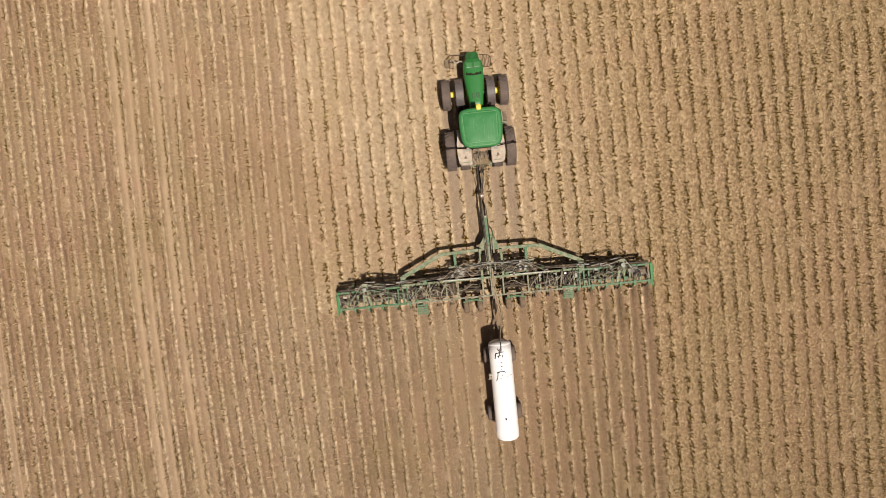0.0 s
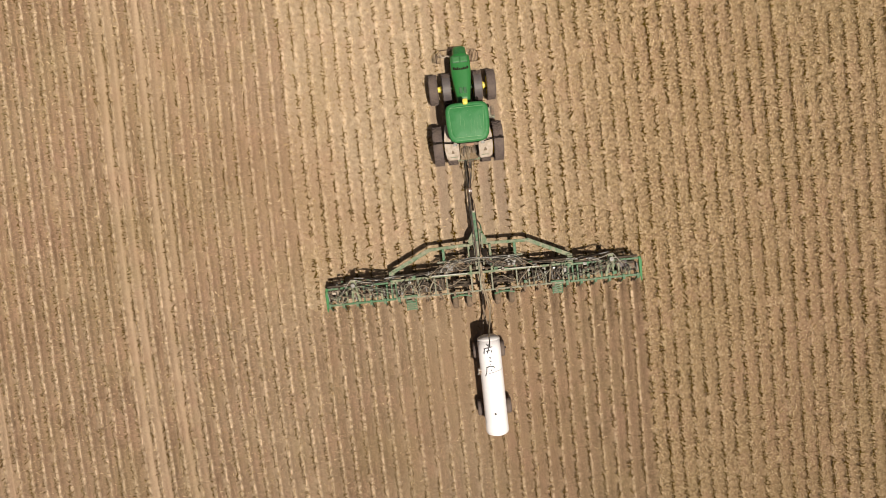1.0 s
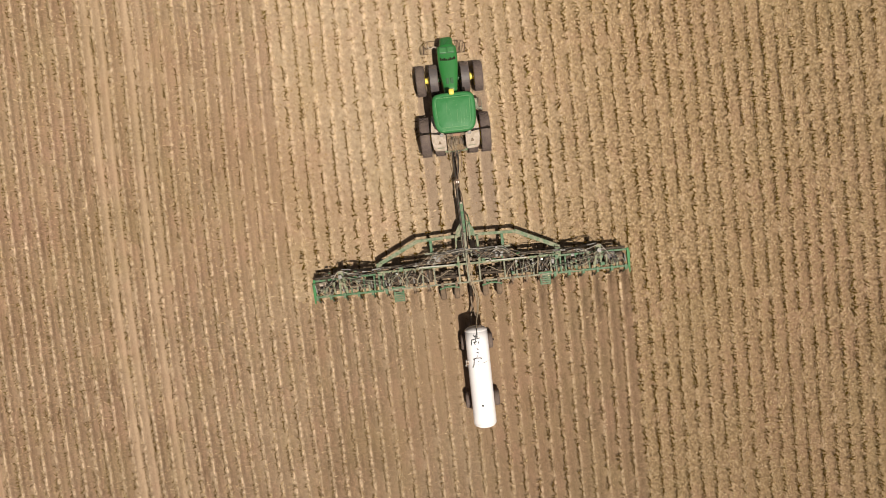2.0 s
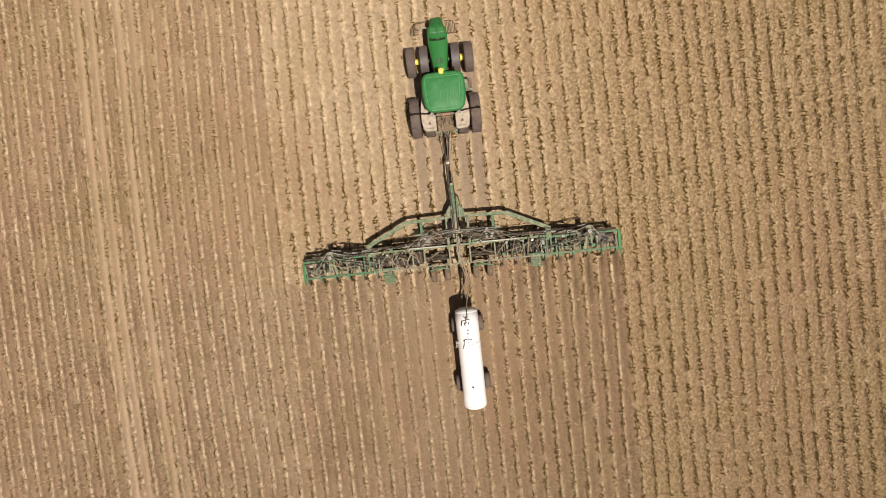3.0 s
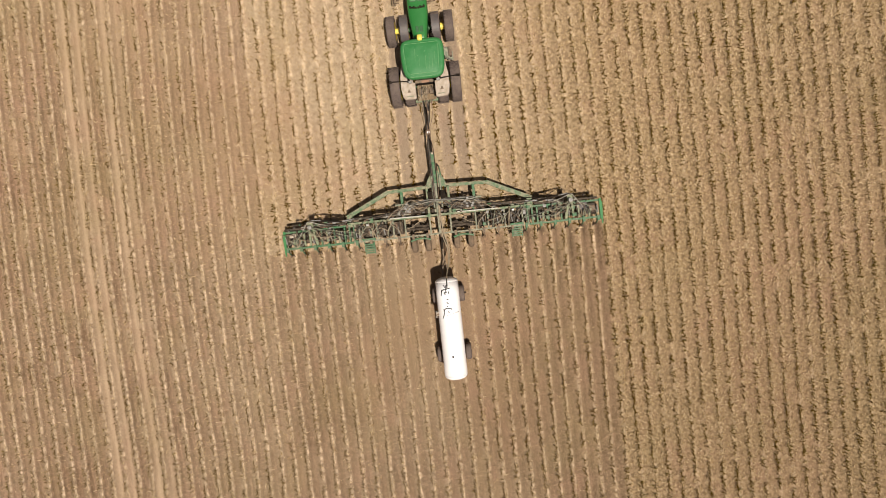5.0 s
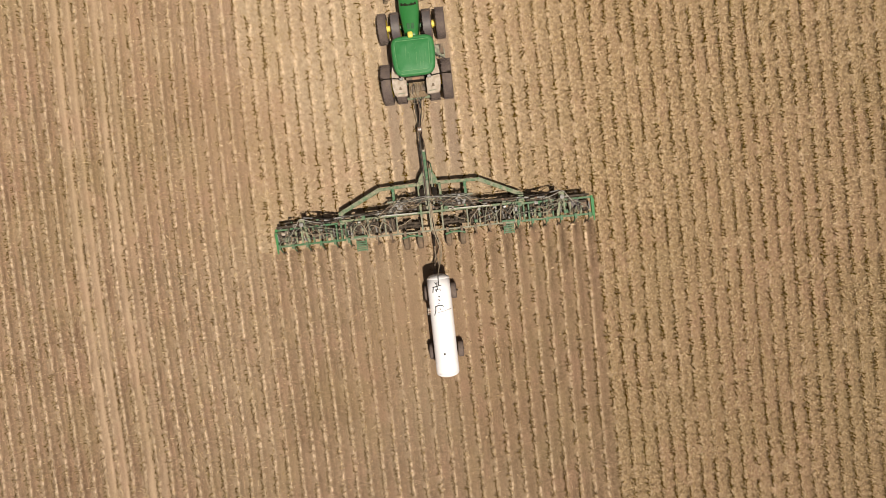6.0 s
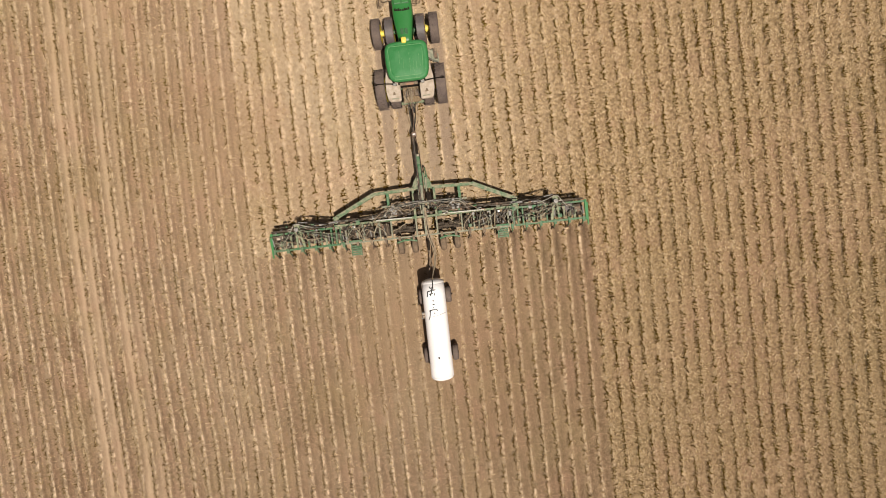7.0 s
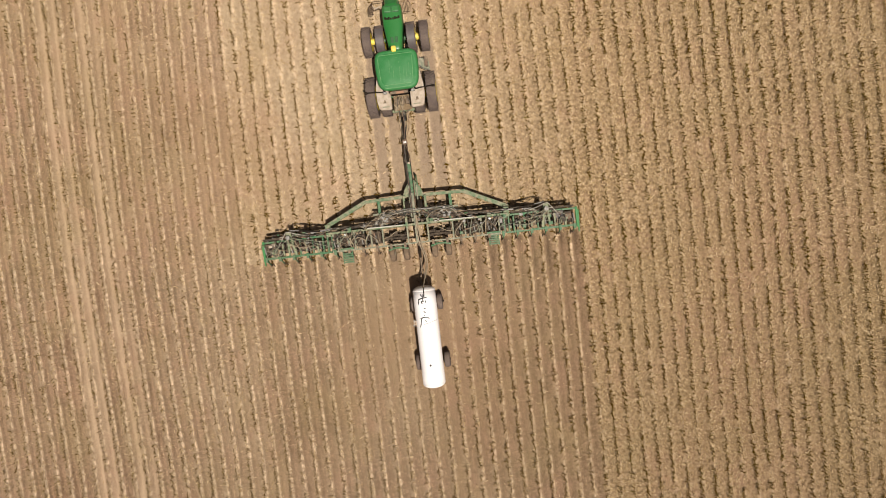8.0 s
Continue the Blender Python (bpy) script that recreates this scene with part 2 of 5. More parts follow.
def smooth_path(points, steps=6):
    """Points on a smooth line through the given ones."""
    pts = [Vector(p) for p in points]
    pts = [pts[0] * 2 - pts[1]] + pts + [pts[-1] * 2 - pts[-2]]
    out = []
    for i in range(1, len(pts) - 2):
        p0, p1, p2, p3 = pts[i - 1:i + 3]
        for k in range(steps):
            t = k / steps
            out.append(0.5 * (2 * p1 + (p2 - p0) * t + (2 * p0 - 5 * p1 + 4 * p2 - p3) * t * t + (3 * p1 - p0 - 3 * p2 + p3) * t ** 3))
    return out + [pts[-2]]


def tube(bm, points, r, seg=6, steps=6):
    """A bent hose or pipe through the points."""
    line = smooth_path(points, steps) if steps > 1 else [Vector(p) for p in points]
    rings = []
    for i, p in enumerate(line):
        way = (line[min(i + 1, len(line) - 1)] - line[max(i - 1, 0)]).normalized()
        side = way.cross(Vector((0.13, 0.21, 1))).normalized()
        up = side.cross(way)
        rings.append([bm.verts.new(p + r * (math.cos(a) * side + math.sin(a) * up)) for a in (2 * math.pi * k / seg for k in range(seg))])
    for one, two in zip(rings, rings[1:]):
        for k in range(seg):
            bm.faces.new((one[k], one[(k + 1) % seg], two[(k + 1) % seg], two[k]))
    bm.faces.new(rings[0][::-1])
    bm.faces.new(rings[-1])
    return bm


def loft(bm, rings, caps=True):
    """Skins closed rings of equal length."""
    made = [[bm.verts.new(p) for p in ring] for ring in rings]
    k = len(made[0])
    for one, two in zip(made, made[1:]):
        for i in range(k):
            bm.faces.new((one[i], one[(i + 1) % k], two[(i + 1) % k], two[i]))
    if caps:
        bm.faces.new(made[0][::-1])
        bm.faces.new(made[-1])
    return bm


def lathe(bm, profile, seg=40, closed=False):
    """Turns (along x, radius) points about the x axis."""
    rings = []
    for x, r in profile:
        rings.append([bm.verts.new((x, r * math.cos(a), r * math.sin(a))) for a in (2 * math.pi * i / seg for i in range(seg))])
    pairs = list(zip(rings, rings[1:])) + ([(rings[-1], rings[0])] if closed else [])
    for one, two in pairs:
        for i in range(seg):
            bm.faces.new((one[i], two[i], two[(i + 1) % seg], one[(i + 1) % seg]))
    if not closed:
        bm.faces.new(rings[0])
        bm.faces.new(rings[-1][::-1])
    return bm


def tyre_mesh(radius, width, rim, lugs, lug, mat=None):
    """A tyre about the x axis, with slanted lugs meeting at the middle of the tread (or plain ribs when lugs is 0)."""
    bm = bmesh.new()
    h = width / 2
    r0 = radius - lug
    lathe(bm, [(-h * 0.72, rim), (-h * 0.95, rim + (r0 - rim) * 0.35), (-h, rim + (r0 - rim) * 0.62), (-h * 0.92, r0 - 0.06), (-h * 0.72, r0 - 0.015), (0, r0),
               (h * 0.72, r0 - 0.015), (h * 0.92, r0 - 0.06), (h, rim + (r0 - rim) * 0.62), (h * 0.95, rim + (r0 - rim) * 0.35), (h * 0.72, rim)], 44, True)
    for side in (-1, 1):
        for i in range(lugs):
            a = 2 * math.pi * (i + (0.5 if side > 0 else 0)) / lugs
            turn = Matrix.Rotation(a, 4, "X") @ Matrix.Translation((side * h * 0.48, 0, r0 + lug * 0.4)) @ Matrix.Rotation(side * radians(38), 4, "Z")
            bmesh.ops.create_cube(bm, size=1, matrix=turn @ Matrix.Diagonal((h * 1.12, 0.055, lug * 1.6, 1)))
    bm.normal_update()
    data = bpy.data.meshes.new("tyre")
    bm.to_mesh(data)
    bm.free()
    data.materials.append(mat or RUBBER)
    return data


def rim_mesh(name, rim, width, dish, mat):
    bm = bmesh.new()
    h = width / 2
    lathe(bm, [(-h * 0.70, rim * 0.2), (-h * 0.70, rim * 0.80), (-h * 0.78, rim * 0.97), (-h * 0.78, rim + 0.02), (-h * 0.45, rim * 0.93), (h * 0.45, rim * 0.93), (h * 0.78, rim + 0.02),
               (h * 0.78, rim * 0.97), (h * 0.4, rim * 0.86), (h * dish, rim * 0.62), (h * dish, rim * 0.3), (h * (dish + 0.18), rim * 0.26), (h * (dish + 0.18), rim * 0.1)], 32)
    for i in range(8):
        a = 2 * math.pi * i / 8
        p = Vector((h * dish, rim * 0.45 * math.cos(a), rim * 0.45 * math.sin(a)))
        rod(bm, p, p + Vector((0.035, 0, 0)), 0.022, 6)
    bm.normal_update()
    data = bpy.data.meshes.new(name)
    bm.to_mesh(data)
    bm.free()
    data.materials.append(mat)
    return data


# ---- the field ----
ROW = 0.762                 # crop row spacing
ROW_AT = 0.21 * ROW         # one row's place across the field
PASS = 24 * ROW             # width of one pass of the applicator
FX0, FX1, FY0, FY1 = -32.0, 32.0, -20.0, 24.0


def drift(x):
    """How far the planter's passes wander from an even spacing."""
    return np.interp(x, (-30, -25, -20, -16, -12, -9, -5, 0, 5, 9, 12, 16, 20, 25, 28), (0.414, 0.312, 0.212, 0.131, 0.065, -0.011, 0.006, 0.166, 0.267, 0.216, 0.144, 0.049, -0.053, -0.098, -0.139))


def bow(x, y):
    """The slow bend of the rows along the field."""
    reach = np.interp(x, (-28, -22, -18, -15.5, -12, -9, -5, 0, 5, 9, 13, 18, 22, 28), (-0.06, -0.12, -0.20, -0.24, -0.21, -0.14, -0.05, 0.0, 0.04, 0.10, 0.10, 0.07, 0.05, 0.03))
    return reach * np.clip(1 - ((y - 2.0) / 11.0) ** 2, -0.3, 1)


def row_offset(x, y):
    """Signed distance to the nearest crop row."""
    x = x - bow(x, y)
    return (x - drift(x) - ROW_AT + ROW / 2) % ROW - ROW / 2


def worked(x, y):
    """1 where the knives have been: the previous pass, and this one behind the toolbar."""
    return np.where(x < -9.75, 1.0, np.where((x < 8.74) & (y < -0.15), 1.0, 0.0))


def lanes(x, y):
    """Wheel-packed lanes of the pass before."""
    out = np.zeros_like(x)
    x = x - bow(x, y)
    for centre, strength in ((-28.10, 0.7), (-19.80, 1.0), (-19.08, 0.9), (-17.52, 1.0), (-16.80, 0.55)):
        out = np.maximum(out, strength * np.clip((0.24 - np.abs(x - centre) + 0.03 * wave(x, y * 2.0, 91)) / 0.09, 0, 1))
    return out


def fresh_tracks(x, y):
    """Soil just pressed by the tractor's dual tyres, strongest close behind them."""
    out = np.zeros_like(x)
    for lo, hi in ((-1.88, -1.24), (-1.06, -0.40), (0.42, 1.06), (1.24, 1.90)):
        out = np.maximum(out, np.clip((np.minimum(x - lo, hi - x) + 0.03) / 0.10, 0, 1))
    return out * np.clip((11.2 - y) / 0.4, 0, 1) * np.interp(y, (-12, -1, 0.5, 3.0, 6.0), (0.0, 0.25, 0.5, 0.7, 1.0))


def residue_glare(x, y):
    """Share of old straw in the topsoil: bare and crusted in this pass, which also paints the glow opposite the sun,
    rich in the next one.
    """
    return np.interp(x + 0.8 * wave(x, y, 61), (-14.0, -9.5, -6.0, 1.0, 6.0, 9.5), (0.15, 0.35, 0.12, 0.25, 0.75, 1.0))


def dust_haze(x, y):
    """Haze of flying dust painted onto the soil, with fine dust come down over the rows behind the middle of the bar.
    """
    drifted = x + 2.3 + 0.4 * wave(x * 0.7, y * 0.7, 81)
    return np.exp(-(drifted / 1.8) ** 2) * np.interp(y, (-13, -9, -6, -2, -0.3), (0.0, 0.3, 0.6, 0.65, 0))


def turned_soil(x, y):
    """Dark moist soil just opened by the knives, drying and dusting over farther behind."""
    mid = np.abs(np.abs(row_offset(x, y)) - ROW / 2)
    along = np.interp(y, (-16.0, -7.0, -3.0, -1.0, -0.2, -0.1), (0.15, 0.3, 0.45, 0.9, 0.9, 0.0))
    across = np.interp(x, (-9, -7, -4, 2.0, 5.5, 8.9, 9.0), (0.0, 0.55, 0.25, 0.3, 1.0, 1.0, 0.0))
    return np.exp(-(mid / 0.115) ** 2) * along * across * np.clip(0.8 + 0.4 * wave(x * 2, y * 3, 51), 0.2, 1)


def wave(x, y, seed):
    """A cheap smooth field between about -1 and 1."""
    rng = np.random.RandomState(seed)
    out = np.zeros_like(x)
    for _ in range(7):
        a, b, c = rng.uniform(0.15, 1.3, 3)
        out += np.sin(a * x + rng.uniform(0, 6.3) + 1.3 * np.sin(b * y + rng.uniform(0, 6.3))) * np.cos(c * y + rng.uniform(0, 6.3))
    return out / 3.2


def field_height(x, y):
    d = row_offset(x, y)
    w = worked(x, y)
    mid = np.abs(np.abs(d) - ROW / 2)
    knife = -0.03 * np.exp(-(mid / 0.07) ** 2) + 0.014 * np.exp(-((mid - 0.15) / 0.06) ** 2)
    crown = 0.018 * np.cos(2 * np.pi * d / ROW)
    return w * knife + crown + 0.012 * wave(x * 2.0, y * 2.0, 5) - 0.03 * np.maximum(lanes(x, y), fresh_tracks(x, y))


def build_ground():
    nx, ny = int((FX1 - FX0) / 0.0762), int((FY1 - FY0) / 0.10)
    gx, gy = np.meshgrid(np.linspace(FX0, FX1, nx), np.linspace(FY0, FY1, ny))
    rng = np.random.RandomState(3)
    edge = np.minimum(np.minimum(gx - FX0, FX1 - gx), np.minimum(gy - FY0, FY1 - gy)).clip(0, 1.5) / 1.5
    gz = (field_height(gx, gy) + rng.normal(0, 1, gx.shape) * (0.020 - 0.005 * worked(gx, gy)) * (1 - 0.7 * np.maximum(lanes(gx, gy), fresh_tracks(gx, gy)))) * edge
    verts = np.stack([gx.ravel(), gy.ravel(), gz.ravel()], 1)
    i = np.arange(nx * ny).reshape(ny, nx)
    quads = np.stack([i[:-1, :-1].ravel(), i[:-1, 1:].ravel(), i[1:, 1:].ravel(), i[1:, :-1].ravel()], 1)
    far = 2600.0
    outer = np.array([[-far, -far, 0], [far, -far, 0], [far, far, 0], [-far, far, 0]])
    n0 = len(verts)
    faces = quads.tolist()
    a, b, c, d = int(i[0, 0]), int(i[0, -1]), int(i[-1, -1]), int(i[-1, 0])
    rim = [i[0, :].tolist(), i[:, -1].tolist(), i[-1, ::-1].tolist(), i[::-1, 0].tolist()]
    for k in range(4):
        faces.append([n0 + k, n0 + (k + 1) % 4] + rim[k][::-1])
    data = bpy.data.meshes.new("ground")
    data.from_pydata(np.vstack([verts, outer]).tolist(), [], faces)
    d_row = np.abs(row_offset(gx, gy))
    w = worked(gx, gy) * np.clip((d_row - 0.10) / 0.10, 0, 1)
    w = (w + 0.55 * worked(gx, gy) * (1 - w)) * (0.85 + 0.15 * np.clip(wave(gx, gy, 8), -1, 1))
    # Tilled tone thins toward x = -10, painting the bright patch's soft edge.
    w = w * np.interp(gx + 0.5 * wave(gx, gy * 0.6, 71), (-17.0, -10.0, -9.0), (1.0, 0.56, 0.72)) * np.where(gy < -0.15, np.interp(gx, (-12.0, -9.0), (1.0, 1.15)), 1.0)
    pk = lanes(gx, gy) * (0.75 + 0.25 * np.clip(wave(gx, gy * 0.5, 9), -1, 1))
    # Pale strip right of each row, narrower in worked soil.
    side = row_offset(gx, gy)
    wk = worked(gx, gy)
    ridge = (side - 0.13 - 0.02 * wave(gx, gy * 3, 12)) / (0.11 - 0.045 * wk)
    cr = np.exp(-ridge ** 2) * (0.85 + 0.15 * wk - 0.35 * (1 - wk) * residue_glare(gx, gy)) * np.clip(0.85 + 0.4 * wave(gx * 2, gy * 2.5, 14), 0.25, 1)
    cr *= (1 + rng.normal(0, 0.25, gx.shape)) * (1 - 0.6 * dust_haze(gx, gy))
    for name, values in (("tilled", w), ("packed", pk), ("turned", turned_soil(gx, gy)), ("residue_glare", residue_glare(gx, gy)), ("pressed", fresh_tracks(gx, gy) * (0.8 + 0.2 * np.clip(wave(gx * 2, gy, 19), -1, 1))), ("pale_strip", cr.clip(0, 1)), ("dust", dust_haze(gx, gy))):
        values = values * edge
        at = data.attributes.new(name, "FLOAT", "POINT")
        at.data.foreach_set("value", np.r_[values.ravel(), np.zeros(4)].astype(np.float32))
    data.materials.append(SOIL)
    data.shade_smooth()
    tagged(new("ground", data), "dry tan field soil with tilled strips", "field", kind="structure")


def build_litter():
    """Straw and stalk pieces: folded slivers lying on the soil."""
    rng = np.random.RandomState(11)
    total = 680000
    x, y = rng.uniform(-29.5, 30.5, total), rng.uniform(-18, 21.5, total)
    d = row_offset(x, y)
    w = worked(x, y)
    keep = np.where(w > 0.5, np.where(x < -PASS / 2, 0.05, 0.012) + 0.42 * np.exp(-((d - 0.12) / 0.08) ** 2), 0.02 + 0.24 * residue_glare(x, y) + (0.16 + 0.38 * residue_glare(x, y)) * np.exp(-((d - 0.13) / 0.14) ** 2))
    keep *= 1 - 0.92 * np.maximum(lanes(x, y), fresh_tracks(x, y))
    keep *= np.clip(0.85 + 0.35 * wave(x * 0.8, y * 0.5, 21), 0.3, 1.15)
    keep *= np.where((x > PASS / 2 - 0.3), 1.15, 1.0)
    keep *= 1 - 0.6 * dust_haze(x, y)
    ok = rng.uniform(0, 1, total) < keep
    x, y = x[ok], y[ok]
    n = len(x)
    z = field_height(x, y) + rng.uniform(0.012, 0.075, n)
    length = rng.gamma(3.0, 0.032, n).clip(0.04, 0.22)
    width = rng.uniform(0.016, 0.040, n)
    a = rng.uniform(0, math.pi, n)
    tilt = np.where(rng.uniform(0, 1, n) < 0.3, rng.uniform(0.6, 1.35, n), rng.normal(0, 0.35, n))
    ux, uy, uz = np.cos(a) * np.cos(tilt), np.sin(a) * np.cos(tilt), np.sin(tilt)
    vx, vy = -np.sin(a), np.cos(a)
    verts = np.empty((n, 6, 3))
    for k, (s, t, up) in enumerate(((-0.5, -0.5, 0), (-0.5, 0, 0.45), (-0.5, 0.5, 0), (0.5, -0.5, 0), (0.5, 0, 0.45), (0.5, 0.5, 0))):
        verts[:, k, 0] = x + s * length * ux + t * width * vx
        verts[:, k, 1] = y + s * length * uy + t * width * vy
        verts[:, k, 2] = z + s * length * uz + up * width
    base = (6 * np.arange(n))[:, None]
    faces = np.concatenate([base + [[0, 1, 4, 3]], base + [[1, 2, 5, 4]]])
    quad_mesh("crop_residue", verts.reshape(-1, 3), faces, STRAW, "pale straw and chopped stalk pieces scattered on soil", "crop residue")


def quad_mesh(name, verts, faces, mat, label, category):
    data = bpy.data.meshes.new(name)
    data.vertices.add(len(verts))
    data.vertices.foreach_set("co", verts.astype(np.float32).ravel())
    data.loops.add(faces.size)
    data.loops.foreach_set("vertex_index", faces.astype(np.int32).ravel())
    data.polygons.add(len(faces))
    data.polygons.foreach_set("loop_start", np.arange(0, faces.size, 4, dtype=np.int32))
    data.update(calc_edges=True)
    data.materials.append(mat)
    return tagged(new(name, data), label, category, kind="stuff")


def under_machine(x, y):
    """Where tyres and steel stand on the rows."""
    tractor = (np.abs(x) < 2.1) & (y > 6.8) & (y < 12.2) & (np.abs(np.abs(x) - 1.3) < 0.75)
    tank = (np.abs(np.abs(x) - 0.9) < 0.25) & (y < -2.3) & (y > -7.0)
    return tractor | tank


def build_seedlings():
    """Young corn plants in rows, each a few arching leaves."""
    rng = np.random.RandomState(17)
    first = math.ceil((-29.5 - ROW_AT) / ROW)
    xs, ys = [], []
    for k in range(first, int((30.5 - ROW_AT) / ROW) + 1):
        y = -18.0
        while y < 21.5:
            y += max(0.08, rng.normal(0.165, 0.045))
            if rng.uniform() < 0.04:
                y += rng.uniform(0.3, 0.8)
            xs.append(ROW_AT + k * ROW + float(drift(ROW_AT + k * ROW)) + rng.normal(0, 0.022))
            ys.append(y)
    x, y = np.array(xs), np.array(ys)
    x = x + bow(x, y)
    keep = np.clip(1.05 + 0.18 * wave(x * 1.2, y * 0.9, 31), 0.55, 1.0)
    keep *= np.clip(1.05 + 0.40 * wave(x * 5.0, y * 4.5, 33), 0.40, 1.0)
    keep *= np.where(worked(x, y) > 0.5, 0.95, 1.0)
    keep *= np.where((np.maximum(lanes(x, y), fresh_tracks(x, y)) > 0.4), 0.35, 1.0)
    keep *= np.where((x > -1.95) & (x < -0.35) & (y < 0.5) & (y > -7.5), 0.4, 1.0)
    ok = (rng.uniform(0, 1, len(x)) < keep) & ~under_machine(x, y)
    x, y = x[ok], y[ok]
    n = len(x)
    z = field_height(x, y) - 0.01
    size = rng.uniform(0.72, 1.18, n) * np.clip(1 + 0.12 * wave(x, y, 41), 0.8, 1.2)
    size *= np.where(worked(x, y) > 0.5, np.interp(x, (-2.0, 3.0), (0.74, 0.86)), 1.0) * (1 - 0.25 * dust_haze(x, y))
    turn = rng.uniform(0, math.pi, n)
    verts, faces = [], []
    leaves = 4
    for leaf in range(leaves):
        a = turn + math.pi * leaf + rng.normal(0, 0.45, n)
        reach = size * (0.182 - 0.014 * leaf) * rng.uniform(0.7, 1.2, n)
        rise = size * (0.07 + 0.034 * leaf) * rng.uniform(0.8, 1.2, n)
        wide = size * 0.0180
        strip = np.empty((n, 8, 3))
        for s, (along, up, w) in enumerate(((0.0, 0.25, 0.5), (0.35, 0.95, 1.0), (0.75, 1.15, 0.8), (1.0, 0.7, 0.15))):
            for side, sign in ((0, -1), (1, 1)):
                strip[:, 2 * s + side, 0] = x + along * reach * np.cos(a) - sign * w * wide * np.sin(a)
                strip[:, 2 * s + side, 1] = y + along * reach * np.sin(a) + sign * w * wide * np.cos(a)
                strip[:, 2 * s + side, 2] = z + up * rise + 0.01 * leaf
        base = len(verts) * n * 8 + (8 * np.arange(n))[:, None]
        verts.append(strip.reshape(-1, 3))
        for s in range(3):
            faces.append(base + [[2 * s, 2 * s + 1, 2 * s + 3, 2 * s + 2]])
    crop = quad_mesh("corn_seedlings", np.vstack(verts), np.vstack(faces), LEAF, "young dark green corn seedlings standing in rows", "corn plants")
    # the knives have thrown dust over the plants behind the bar
    behind = np.interp(y, (-4.0, -0.3), (1.0, 0.0)) * ((x > -10.0) & (x < 8.7))
    coat = (behind * np.interp(x, (-2.0, 3.0), (1.0, 0.6)) * (0.34 + 0.16 * wave(x * 0.9, y * 0.7, 37)) + 0.3 * dust_haze(x, y)).clip(0, 0.8)
    crop.data.attributes.new("dust", "FLOAT", "POINT").data.foreach_set("value", np.tile(np.repeat(coat, 8), leaves).astype(np.float32))


build_ground()
build_litter()
build_seedlings()


# ---- the tractor ----
def superellipse(hx, y0, y1, z, power=5.0, seg=48, taper=0.0, cx=0.0):
    """A rounded rectangle between y0 and y1; taper narrows its rear."""
    ring = []
    for i in range(seg):
        a = 2 * math.pi * i / seg
        c, s = math.cos(a), math.sin(a)
        px = math.copysign(abs(c) ** (2 / power), c)
        py = math.copysign(abs(s) ** (2 / power), s)
        y = (y0 + y1) / 2 + py * (y1 - y0) / 2
        k = 1 - taper * max(0.0, -py) ** 1.5
        ring.append(Vector((cx + px * hx * k, y, z)))
    return ring


def wheel(parent, name, tyre, rim, x, y, z, outward, spin):
    """A tyre with its rim under it; outward is the side of the dish."""
    turn = Matrix.Translation((x, y, z)) @ (Matrix() if outward > 0 else Matrix.Rotation(math.pi, 4, "Z")) @ Matrix.Rotation(spin, 4, "X")
    holder = same_part(name, tyre, parent, turn)
    same_part("rim", rim, holder, Matrix())
    return holder


def hood_ring(y, half, top, belly):
    """One section across the hood, from the left skirt over the crown to the right one."""
    pts = [(-half, belly), (-half * 1.0, top - 0.30), (-half * 0.97, top - 0.12), (-half * 0.84, top - 0.03), (-half * 0.45, top), (0, top + 0.012),
           (half * 0.45, top), (half * 0.84, top - 0.03), (half * 0.97, top - 0.12), (half, top - 0.30), (half, belly)]
    return [Vector((x, y, z)) for x, z in pts]


